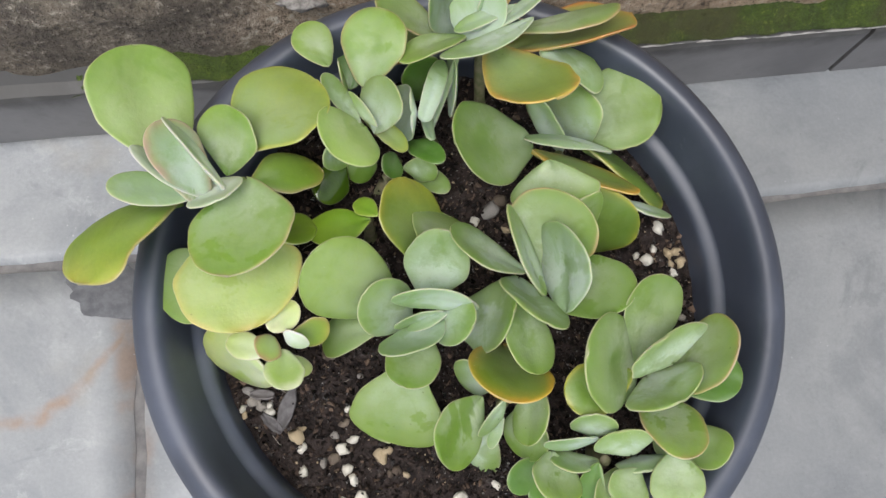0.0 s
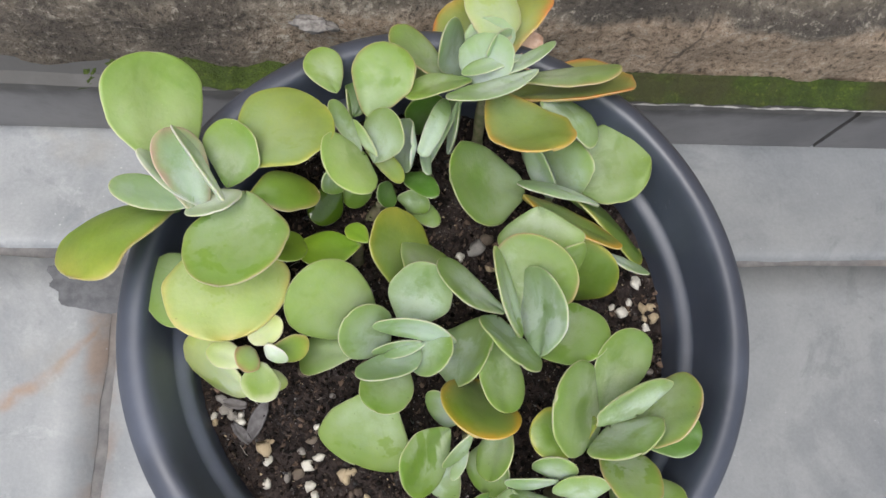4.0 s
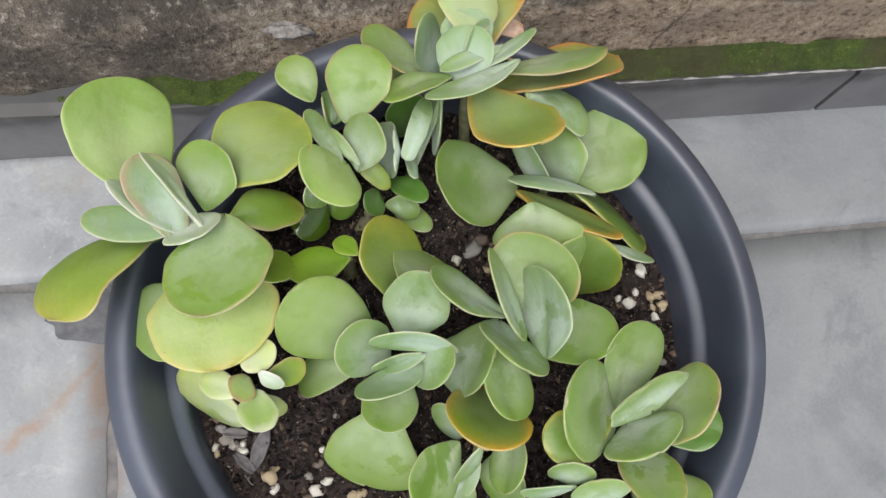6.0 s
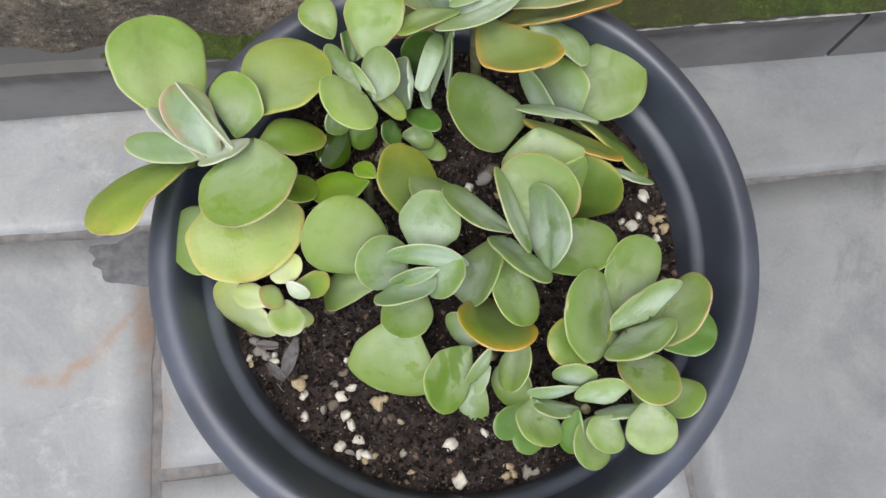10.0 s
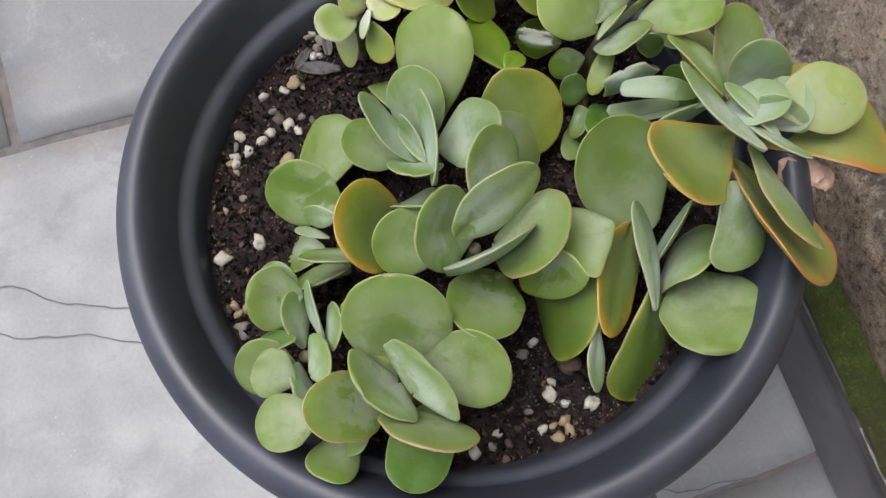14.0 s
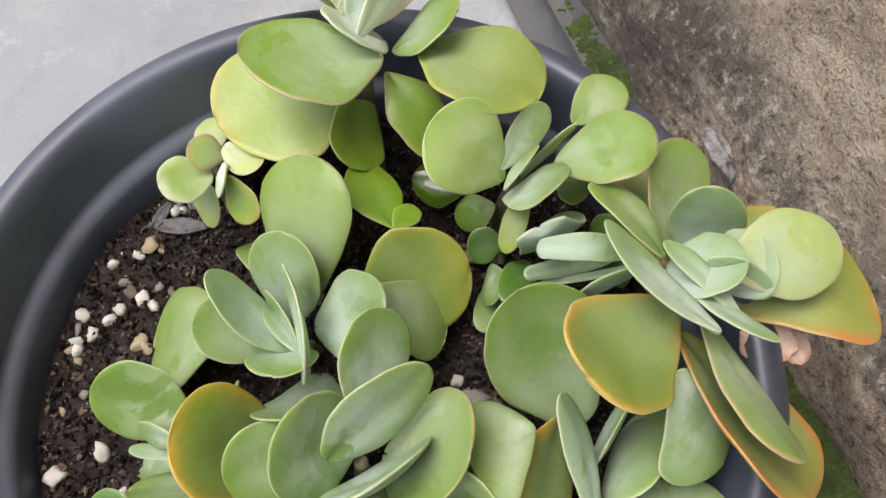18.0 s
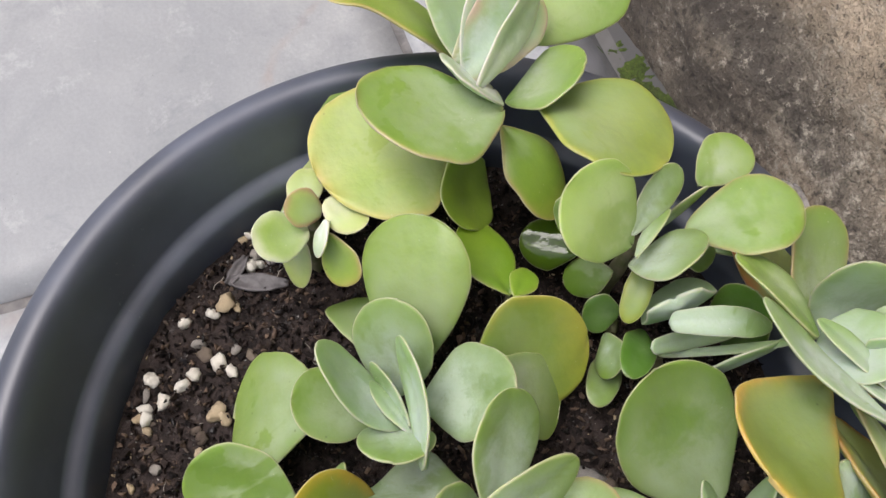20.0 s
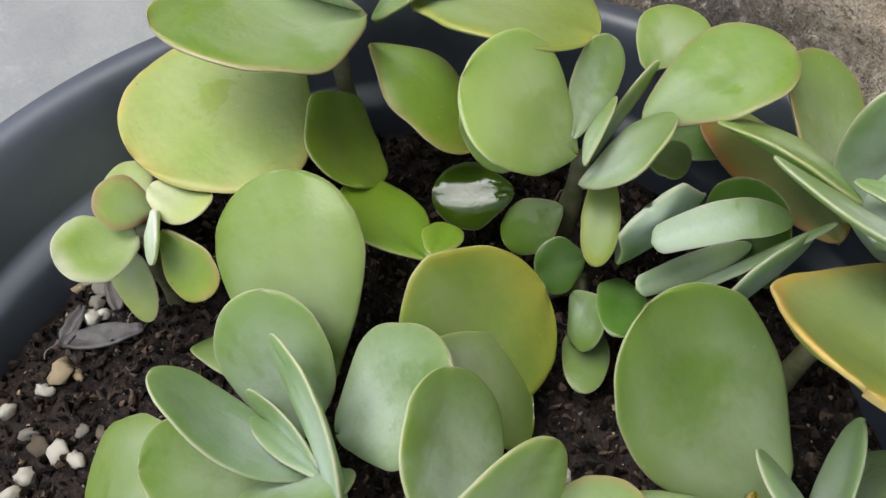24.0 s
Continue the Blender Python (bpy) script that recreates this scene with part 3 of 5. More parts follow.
def blob_sheet(name, cx, cy, rx, ry, z, material, thick=0.004, seed=0):
    verts, faces = [(cx, cy, z + thick)], []
    n, rings = 40, 5
    for r in range(1, rings + 1):
        for k in range(n):
            a = 2 * math.pi * k / n
            f = r / rings * (0.85 + 0.45 * noise.noise(Vector((math.cos(a) * 1.7, math.sin(a) * 1.7, seed))))
            verts.append((cx + rx * f * math.cos(a), cy + ry * f * math.sin(a), z + thick * (1 - (r / rings) ** 3) + 0.0006 * noise.noise(Vector((k, r, seed)))))
    faces += [(0, 1 + k, 1 + (k + 1) % n) for k in range(n)]
    for r in range(rings - 1):
        faces += [(1 + r * n + k, 1 + (r + 1) * n + k, 1 + (r + 1) * n + (k + 1) % n, 1 + r * n + (k + 1) % n) for k in range(n)]
    return mesh_of(name, verts, faces, material)


part("mortar_patch", blob_sheet("mortar_patch", -0.330, 0.108, 0.056, 0.031, -0.001, SMEAR, 0.0042, 3.0), paving, "dark grey smear of spilled mortar")



def along_wall(x):
    """How far the wall stands back at x: its line is slightly askew to the pot."""
    return 0.0205 * (0.30 - max(-3.0, min(3.0, x)))


# the wall: a slate skirting, a mossy ledge, rough concrete leaning slightly back
WALL_PROFILE = [(0.292, -0.03), (0.294, 0.094), (0.297, 0.105), (0.300, 0.150), (0.301, 0.195), (0.306, 0.212), (0.320, 0.228), (0.334, 0.245), (0.345, 0.275), (0.365, 0.36), (0.40, 0.55), (0.43, 0.90), (0.44, 2.6), (0.70, 2.6), (0.70, -0.03)]
xs = [-30.0, -8.0, -3.0] + [-1.2 + 0.02 * k for k in range(121)] + [3.0, 8.0, 30.0]
fine = []
for (a, b), (c, d) in zip(WALL_PROFILE, WALL_PROFILE[1:]):
    n = max(1, int(math.hypot(c - a, d - b) / 0.012)) if b < 0.5 and 0.05 < d < 0.6 else 1
    fine += [(a + (c - a) * k / n, b + (d - b) * k / n) for k in range(n)]
fine.append(WALL_PROFILE[-1])
verts, faces = [], []
for x in xs:
    for y, z in fine:
        p = Vector((x, y, z))
        d = 0.010 * noise.noise(p * 9) + 0.007 * noise.noise(p * 24) + 0.003 * noise.noise(p * 60) if abs(x) < 1.3 and 0.09 < z < 0.6 else 0
        verts.append((x, y - d + along_wall(x), z + 0.5 * d))
m = len(fine)
for i in range(len(xs) - 1):
    faces += [(i * m + j, (i + 1) * m + j, (i + 1) * m + j + 1, i * m + j + 1) for j in range(m - 1)]
wall = tagged(new("wall_north", mesh_of("wall_north", verts, faces, WALL)), "weathered stained concrete wall with a rough face", kind="structure")

skirting = tagged(new("baseboard"), "dark slate skirting tiles along the foot of the wall", kind="structure")


def skirt_mesh(x0, x1, height, seed):
    nx, prof = 40, [(0.2715, -0.01), (0.2715, 0.5), (0.2715, 0.93), (0.2735, 1.0), (0.2860, 1.03), (0.2990, 1.16)]
    verts, faces = [], []
    for i in range(nx + 1):
        u = i / nx
        for y, k in prof:
            x = x0 + (x1 - x0) * u
            h = height + 0.003 * noise.noise(Vector((x * 14, seed, 0)))
            verts.append((x, along_wall(x) + y + 0.0012 * noise.noise(Vector((x * 9, k * 3, seed))), max(k, 0) * h - (0.01 if k < 0 else 0)))
    m = len(prof)
    for i in range(nx):
        faces += [(i * m + j, (i + 1) * m + j, (i + 1) * m + j + 1, i * m + j + 1) for j in range(m - 1)]
    faces += [tuple(range(m - 1, -1, -1)), tuple(nx * m + j for j in range(m))]
    return mesh_of("skirting_tile", verts, faces, SKIRT, False)


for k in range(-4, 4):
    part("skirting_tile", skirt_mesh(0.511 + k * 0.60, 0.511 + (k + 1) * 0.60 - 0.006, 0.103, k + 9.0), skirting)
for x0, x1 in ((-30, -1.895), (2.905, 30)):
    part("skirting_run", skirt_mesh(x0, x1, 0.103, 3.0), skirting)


def bead(x0, x1, seed):
    """A crumbling line of pale mortar on the skirting's top edge."""
    verts, faces = [], []
    n = int((x1 - x0) / 0.004)
    for k in range(n + 1):
        x = x0 + (x1 - x0) * k / n
        w = 0.0012 * max(0.10, 0.65 + 1.1 * noise.noise(Vector((x * 55, seed, 0))))
        y, z = 0.2735 + along_wall(x) + 0.0006 * noise.noise(Vector((x * 120, seed, 5))), 0.1025 + 0.003 * noise.noise(Vector((x * 14, seed, 0)))
        verts += [(x, y - w * 0.7, z - w * 0.4), (x, y - w * 0.3, z + w), (x, y + w * 1.6, z + w), (x, y + w * 2, z - w * 0.4)]
        if k:
            a, b = 4 * (k - 1), 4 * k
            faces += [(a + i, b + i, b + i + 1, a + i + 1) for i in range(3)]
    return mesh_of("mortar_bead", verts, faces, CHALK)


part("mortar_bead", bead(0.235, 0.935, 2.0), skirting, "thin crumbling line of pale mortar")
part("mortar_bead", bead(-0.16, -0.01, 5.0), skirting, "thin crumbling line of pale mortar")

# moss on the ledge
verts, faces = [], []
nx, ny = 420, 9
for i in range(nx + 1):
    x = -0.42 + 1.32 * i / nx
    grow = max(0.0, min(1.0, (x + 0.345) * 7 + 0.5 * noise.noise(Vector((x * 40, 7, 0))))) * (0.85 + 0.3 * noise.noise(Vector((x * 11, 0, 4))))
    for j in range(ny + 1):
        v = j / ny
        y = 0.2745 + 0.0250 * v
        h = 0.0115 * grow * math.sin(math.pi * min(1, v * 1.15 + 0.02)) ** 0.5 * (0.75 + 0.5 * noise.noise(Vector((x * 70, y * 70, 1)))) + 0.003 * noise.noise(Vector((x * 240, y * 240, 2)))
        over = -0.004 * max(0, noise.noise(Vector((x * 35, 3, 3)))) * (1 - v)
        ledge = 0.103 + 0.25 * max(0.0, y - 0.2735) if y < 0.286 else 0.1061 + 1.03 * (y - 0.286)
        verts.append((x, along_wall(x) + y + over, ledge + max(h, -0.001) - 0.006 + 0.010 * grow + 0.009 * grow * max(0.0, v - 0.5)))
for i in range(nx):
    faces += [(i * (ny + 1) + j, (i + 1) * (ny + 1) + j, (i + 1) * (ny + 1) + j + 1, i * (ny + 1) + j + 1) for j in range(ny)]
moss = tagged(new("moss", mesh_of("moss", verts, faces, MOSS)), "dark green moss growing on the ledge above the skirting", "moss", kind="stuff")


def pebble_mesh(seed, material, sx=1.0, sy=0.8, sz=0.7, rough=0.3, subdiv=2):
    bm = bmesh.new()
    bmesh.ops.create_icosphere(bm, subdivisions=subdiv, radius=0.5)
    for v in bm.verts:
        f = 1 + rough * noise.noise(v.co * 2.3 + Vector((seed * 5.3, seed, 0))) + rough * 0.4 * noise.noise(v.co * 6 + Vector((0, seed * 3, 0)))
        v.co = Vector((v.co.x * f * sx, v.co.y * f * sy, v.co.z * f * sz))
    me = bpy.data.meshes.new("pebble")
    bm.to_mesh(me)
    bm.free()
    me.materials.append(material)
    me.polygons.foreach_set("use_smooth", [True] * len(me.polygons))
    return me


lump = new("mortar_lump", pebble_mesh(31, stone_material("grey_mortar", (0.10, 0.094, 0.088), (0.27, 0.255, 0.24)), 0.036, 0.016, 0.013, 1.1, 4))
lump.location = (-0.092, 0.308, 0.199)
lump.parent = wall

# ---- the pot ----
pot = tagged(new("plant_pot"), "round black plastic planter with a wide rolled rim on slate", "plant pot")
OUTSIDE = rounded([(0.0, 0.012), (0.135, 0.012), (0.140, 0.0), (0.155, 0.0), (0.160, 0.02), (0.193, 0.285), (0.195, 0.300)], 2)
LIP = rounded([(0.195, 0.300), (0.2120, 0.303), (0.2185, 0.316), (0.2195, 0.336), (0.2180, 0.354), (0.2100, 0.3662), (0.2000, 0.3680), (0.1945, 0.3610), (0.1893, 0.3450), (0.1860, 0.3340)], 3)
INSIDE = rounded([(0.1860, 0.3340), (0.1850, 0.3305), (0.1780, 0.3275), (0.1752, 0.3240), (0.1725, 0.3060), (0.160, 0.24), (0.0, 0.24)], 2)
part("pot_body", lathe("pot_body", OUTSIDE, PLASTIC, 160), pot)
part("rim", lathe("rim", LIP, PLASTIC, 200), pot, "smooth rolled rim")
part("inner_wall", lathe("inner_wall", INSIDE, PLASTIC, 160), pot, "stepped inner wall")

# ---- soil ----
SOIL_R = 0.1735


def soil_z(x, y):
    r = math.hypot(x, y) / SOIL_R
    p = Vector((x, y, 0))
    return 0.3120 - 0.006 * r ** 3 + 0.05 * (-x * 0.12 + y * 0.03) + 0.0045 * noise.noise(p * 26) + 0.0030 * noise.noise(p * 75)


verts, faces = [(0, 0, soil_z(0, 0))], []
rings, n = 70, 220
for r in range(1, rings + 1):
    for k in range(n):
        a = 2 * math.pi * k / n
        x, y = SOIL_R * r / rings * math.cos(a), SOIL_R * r / rings * math.sin(a)
        verts.append((x, y, soil_z(x, y) + 0.0016 * noise.noise(Vector((x, y, 0)) * 220)))
faces += [(0, 1 + k, 1 + (k + 1) % n) for k in range(n)]
for r in range(rings - 1):
    faces += [(1 + r * n + k, 1 + (r + 1) * n + k, 1 + (r + 1) * n + (k + 1) % n, 1 + r * n + (k + 1) % n) for k in range(n)]
soil = tagged(new("soil", mesh_of("soil", verts, faces, SOIL)), "dark damp potting soil filling the planter", "soil", kind="stuff")

# crumbs of soil and bark, too many to count
rng = random.Random(5)
crumb = pebble_mesh(2, CRUMB, 1, 0.8, 0.7, 1.2, 1)
base_v = np.array([v.co[:] for v in crumb.vertices])
base_f = [tuple(p.vertices) for p in crumb.polygons]
for name, mat, count, lo, hi, label in (("soil_crumbs", CRUMB, 15000, 0.0009, 0.0062, "loose crumbs of dark potting soil"), ("bark_crumbs", BARK, 900, 0.0010, 0.0050, "brown bark bits mixed into the soil"), ("straw_crumbs", TAN, 800, 0.0006, 0.0026, "small tan fibres and grit in the soil"), ("fine_grit", GREYSTONE, 1500, 0.0006, 0.0024, "fine grey grit on the soil")):
    verts, faces = [], []
    for _ in range(count):
        a, r = rng.uniform(0, 2 * math.pi), SOIL_R * 0.985 * math.sqrt(rng.random())
        x, y, s = r * math.cos(a), r * math.sin(a), lo + (hi - lo) * rng.random() ** 1.8
        turn = np.array(Euler((rng.uniform(0, 6), rng.uniform(0, 6), rng.uniform(0, 6))).to_matrix())
        v = base_v * np.array([1, rng.uniform(0.5, 1), rng.uniform(0.4, 0.9)]) @ turn.T * s + [x, y, soil_z(x, y) + 0.3 * s]
        k = len(verts)
        verts += v.tolist()
        faces += [tuple(k + i for i in f) for f in base_f]
    tagged(new(name, mesh_of(name, verts, faces, mat, False)), label, "soil", kind="stuff")

# fine roots and straw lying on the soil
rng = random.Random(17)
verts, faces = [], []
for _ in range(70):
    a, r, turn = rng.uniform(0, 6.28), SOIL_R * 0.95 * math.sqrt(rng.random()), rng.uniform(0, 6.28)
    x, y, w, step, curl = r * math.cos(a), r * math.sin(a), rng.uniform(0.00010, 0.00024), rng.uniform(0.0006, 0.0016), rng.uniform(-0.4, 0.4)
    k0 = len(verts)
    for k in range(7):
        if math.hypot(x, y) > SOIL_R * 0.98:
            x, y = x * 0.97, y * 0.97
        z = soil_z(x, y) + 0.0022 + 0.0012 * math.sin(k + a)
        sx, sy = -math.sin(turn) * w, math.cos(turn) * w
        verts += [(x + sx, y + sy, z), (x, y, z + 1.6 * w), (x - sx, y - sy, z)]
        if k:
            j = k0 + 3 * k
            faces += [(j - 3, j, j + 1, j - 2), (j - 2, j + 1, j + 2, j - 1)]
        x, y, turn = x + math.cos(turn) * step, y + math.sin(turn) * step, turn + curl + rng.uniform(-0.3, 0.3)
tagged(new("root_fibres", mesh_of("root_fibres", verts, faces, GREYSTONE)), "thin dull root fibres on the dark soil", "soil", kind="stuff")

STONES = {}
for kind, mat, tall in (("perlite", PERLITE, 0.75), ("tan", TAN, 0.7), ("grey", GREYSTONE, 0.55), ("bark", BARK, 0.5)):
    STONES[kind] = [pebble_mesh(len(kind) * 7 + k, mat, 1.0, 0.62 + 0.14 * (k % 3), tall, 0.66) for k in range(5)]
WORDS = {"perlite": ("perlite_grain", "white perlite grain lying on dark soil", "white grains on the soil"), "tan": ("pebble", "small tan pebble on dark soil", "tan pebbles on the soil"),
         "grey": ("pebble", "small grey stone on dark soil", "grey stones on the soil"), "bark": ("bark_chip", "brown bark chip on dark soil", "bark chips on the soil")}
stone_count = 0


def stone(kind, x, y, size, turn=0):
    global stone_count
    name, label, group = WORDS[kind]
    ob = new(name, STONES[kind][stone_count % 5])
    stone_count += 1
    ob.matrix_world = pose(x, y, soil_z(x, y) + 0.22 * size, 14 * math.sin(stone_count * 2.1), 16 * math.cos(stone_count * 1.3), turn + 47 * stone_count) @ Matrix.Scale(size * 0.92, 4)
    return tagged(ob, label, "pebble" if name == "pebble" else "grain", group)


stone("perlite", -0.1220, -0.0895, 0.0085)
stone("perlite", -0.1227, -0.1048, 0.0090)
stone("perlite", -0.0948, -0.0939, 0.0090)
stone("perlite", -0.0868, -0.0883, 0.0095)
stone("perlite", -0.0936, -0.1076, 0.0095)
stone("perlite", -0.0898, -0.1146, 0.0095)
stone("perlite", -0.1009, -0.1291, 0.0080)
stone("perlite", -0.0864, -0.1254, 0.0075)
stone("perlite", -0.0861, -0.1361, 0.0090)
stone("tan", -0.0824, -0.1404, 0.0075)
stone("grey", -0.0930, -0.1336, 0.0075)
stone("perlite", -0.0198, -0.1369, 0.0130)
stone("perlite", -0.0165, -0.1625, 0.0120)
stone("perlite", 0.0050, -0.1315, 0.0085)
stone("tan", 0.0203, -0.1578, 0.0075)
stone("tan", 0.0169, -0.1638, 0.0090)
stone("grey", 0.0322, -0.1622, 0.0100)
stone("tan", -0.1250, -0.0813, 0.0105)
stone("tan", -0.1211, -0.0767, 0.0070)
stone("perlite", -0.1420, -0.0630, 0.0095)
stone("perlite", -0.1409, -0.0584, 0.0075)
stone("grey", -0.1465, -0.0577, 0.0090)
stone("grey", -0.1507, -0.0532, 0.0100)
stone("perlite", -0.1592, -0.0580, 0.0070)
stone("tan", -0.1580, -0.0621, 0.0065)
stone("grey", -0.1533, -0.0469, 0.0110)
stone("tan", -0.0647, -0.0987, 0.0085)
stone("tan", -0.0708, -0.1010, 0.0080)
stone("bark", -0.0651, -0.1145, 0.0070)
stone("tan", -0.0545, -0.1168, 0.0060)
stone("bark", -0.0917, -0.0767, 0.0085)
stone("perlite", -0.0888, -0.0675, 0.0060)
stone("bark", -0.0971, -0.0278, 0.0120)
stone("grey", -0.0774, -0.0465, 0.0060)
stone("bark", -0.1007, -0.0989, 0.0100)
stone("grey", -0.1086, -0.1009, 0.0080)
stone("perlite", 0.1529, 0.0332, 0.0125)
stone("perlite", 0.1394, 0.0100, 0.0100)
stone("perlite", 0.1322, 0.0135, 0.0075)
stone("perlite", 0.1475, 0.0176, 0.0075)
stone("tan", 0.1576, 0.0129, 0.0100)
stone("tan", 0.1645, 0.0143, 0.0090)
stone("tan", 0.1657, 0.0052, 0.0080)
stone("tan", 0.1581, 0.0047, 0.0070)
stone("perlite", 0.1580, -0.0023, 0.0075)
stone("bark", 0.1586, -0.0248, 0.0080)
stone("grey", 0.0313, 0.0605, 0.0160)
stone("perlite", 0.0175, 0.0530, 0.0075)
stone("tan", 0.0395, 0.0439, 0.0085)
stone("bark", 0.0387, 0.0665, 0.0120)
stone("tan", 0.0482, 0.0318, 0.0080)
stone("perlite", 0.1512, -0.0292, 0.0075)
stone("perlite", 0.1573, -0.0465, 0.0085)
stone("grey", 0.1576, -0.0352, 0.0075)
stone("grey", 0.1095, 0.0023, 0.0090)
stone("perlite", 0.1049, 0.0114, 0.0085)
stone("perlite", 0.1100, 0.0421, 0.0060)
stone("bark", 0.1251, 0.0280, 0.0160)
stone("grey", 0.1449, -0.0066, 0.0070)
stone("tan", 0.0219, -0.1631, 0.0080)
stone("bark", 0.0177, -0.1672, 0.0085)
stone("grey", 0.0387, -0.1630, 0.0080)
stone("perlite", -0.0987, -0.1284, 0.0075)
stone("perlite", -0.0844, -0.1261, 0.0085)
stone("perlite", -0.0817, -0.1368, 0.0085)
stone("tan", -0.0754, -0.1381, 0.0070)
stone("tan", -0.0692, -0.1022, 0.0095)
stone("bark", -0.0602, -0.1128, 0.0075)
stone("tan", -0.0507, -0.1526, 0.0060)
stone("grey", -0.0550, -0.1390, 0.0070)
stone("bark", -0.0658, -0.1400, 0.0070)
stone("grey", -0.0995, -0.0836, 0.0070)

# ---- the succulents ----
def leaf_mesh(kind, base, tip, width, turn, bend, mid, cup, neck, thick, wave, skew):
    """A fleshy paddle leaf from base to tip. turn: how its side leans about that line; bend: arch along it; cup: raised sides; skew: sideways curve."""
    B, T = Vector(base), Vector(tip)
    L = (T - B).length
    d = (T - B).normalized()
    h = d.cross(Vector((0, 0, 1)))
    h = h.normalized() if h.length > 1e-6 else Vector((1, 0, 0))
    u = h.cross(d)
    S = h * math.cos(radians(turn)) + u * math.sin(radians(turn))
    N = S.cross(d)
    rows, cols = 36, 16
    thick = min(thick, 0.0018 + 0.045 * width)
    top, under, along, edge = [], [], [], []
    off = Vector((base[0] * 37, base[1] * 37, base[2] * 37))
    for j in range(rows + 1):
        s = j / rows
        s = 1 - (1 - s ** 1.3) ** 2.2
        if s < mid:
            f = neck + (1 - neck) * math.sin(math.pi / 2 * (s / mid)) ** 1.15
        else:
            f = max(0.0, 1 - ((s - mid) / (1 - mid)) ** 2.1) ** (1 / 2.1)
        f *= 1 + wave * noise.noise(Vector((s * 3.2, 0, 0)) + off) + 0.016 * noise.noise(Vector((s * 11, 2, 0)) + off)
        f *= math.sqrt(max(0.0, 1 - (1 - min(1.0, s / 0.07 + 0.02)) ** 2))
        for i in range(cols + 1):
            q = math.sin(math.pi / 2 * (2 * i / cols - 1))
            x = q * f * width / 2 * (1 + wave * (0.6 if q > 0 else -0.6) * noise.noise(Vector((s * 4, 5, 0)) + off)) + skew * L * math.sin(math.pi * s)
            lift = bend * L * math.sin(math.pi * s) + cup * width * (q * f) ** 2 + wave * 0.45 * width * noise.noise(Vector((s * 2.3, q * 1.2, 3)) + off) * s + wave * 0.22 * width * noise.noise(Vector((s * 5.5, q * 2.6, 9)) + off) * s * abs(q) ** 2 - 0.045 * width * math.exp(-(q * 3.0) ** 2) * (1 - s)
            rim = min((1 - abs(q)) * f * width / 2, (1 - s) * L)
            round_off = math.sqrt(max(0.0, 1 - (1 - min(1.0, rim / 0.0010)) ** 2))
            swell = min(1.0, rim / (0.32 * width))
            body = thick * (0.06 + 0.26 * round_off + 0.72 * swell * (2 - swell)) * (1.25 - 0.40 * s)
            p = B + d * (s * L) + S * x + N * lift
            top.append(p + N * body * 0.5)
            under.append(p - N * body * 0.5)
            along.append(s)
            edge.append(rim)
    w, n = cols + 1, len(top)
    faces = []
    for j in range(rows):
        for i in range(cols):
            k = j * w + i
            faces.append((k, k + 1, k + w + 1, k + w))
            faces.append((n + k, n + k + w, n + k + w + 1, n + k + 1))
        faces.append((j * w, j * w + w, n + j * w + w, n + j * w))
        k = j * w + cols
        faces.append((k, n + k, n + k + w, k + w))
    faces += [(i, n + i, n + i + 1, i + 1) for i in range(cols)] + [(rows * w + i, rows * w + i + 1, n + rows * w + i + 1, n + rows * w + i) for i in range(cols)]
    me = mesh_of("leaf", top + under, faces, LEAF[kind])
    for name, values in (("along", along * 2), ("edge", edge * 2)):
        me.attributes.new(name, "FLOAT", "POINT").data.foreach_set("value", values)
    return me


def tube(name, points, radii, material, sides=14):
    """A round, slightly uneven stem through points."""
    pts = [Vector(p) for p in points]
    fine, rad = [], []
    for k in range(len(pts) - 1):
        for i in range(8):
            f = i / 8
            fine.append(pts[k].lerp(pts[k + 1], f))
            rad.append(radii[k] + (radii[k + 1] - radii[k]) * f)
    fine.append(pts[-1])
    rad.append(radii[-1])
    verts, faces = [], []
    for k, p in enumerate(fine):
        d = (fine[min(k + 1, len(fine) - 1)] - fine[max(k - 1, 0)]).normalized()
        a = d.orthogonal().normalized()
        b = d.cross(a)
        for i in range(sides):
            t = 2 * math.pi * i / sides
            verts.append(p + (a * math.cos(t) + b * math.sin(t)) * rad[k] * (1 + 0.10 * math.sin(k * 0.9)))
    for k in range(len(fine) - 1):
        faces += [(k * sides + i, k * sides + (i + 1) % sides, (k + 1) * sides + (i + 1) % sides, (k + 1) * sides + i) for i in range(sides)]
    faces += [tuple(range(sides - 1, -1, -1)), tuple((len(fine) - 1) * sides + i for i in range(sides))]
    return mesh_of(name, verts, faces, material)


def plant(label, foot, *way, thick=0.005):
    """A succulent that stands in the soil at foot, its stem going by way."""
    x, y = foot
    ob = tagged(new("succulent_plant"), label, "succulent", "succulents in the planter")
    ob.location = (x, y, soil_z(x, y) - 0.004)
    bpy.context.view_layer.update()
    pts = [(x, y, soil_z(x, y) - 0.012), *way]
    part("stem", tube("stem", pts, [thick * (1.0 - 0.35 * k / len(way)) for k in range(len(pts))], STEM), ob)
    return ob


def leaf(of, kind, base, tip, width, turn, bend=0.03, mid=0.58, cup=0.06, neck=0.20, thick=0.0046, wave=0.08, skew=0.0):
    return part("leaf", leaf_mesh(kind, base, tip, width, turn, bend, mid, cup, neck, thick, wave, skew), of)



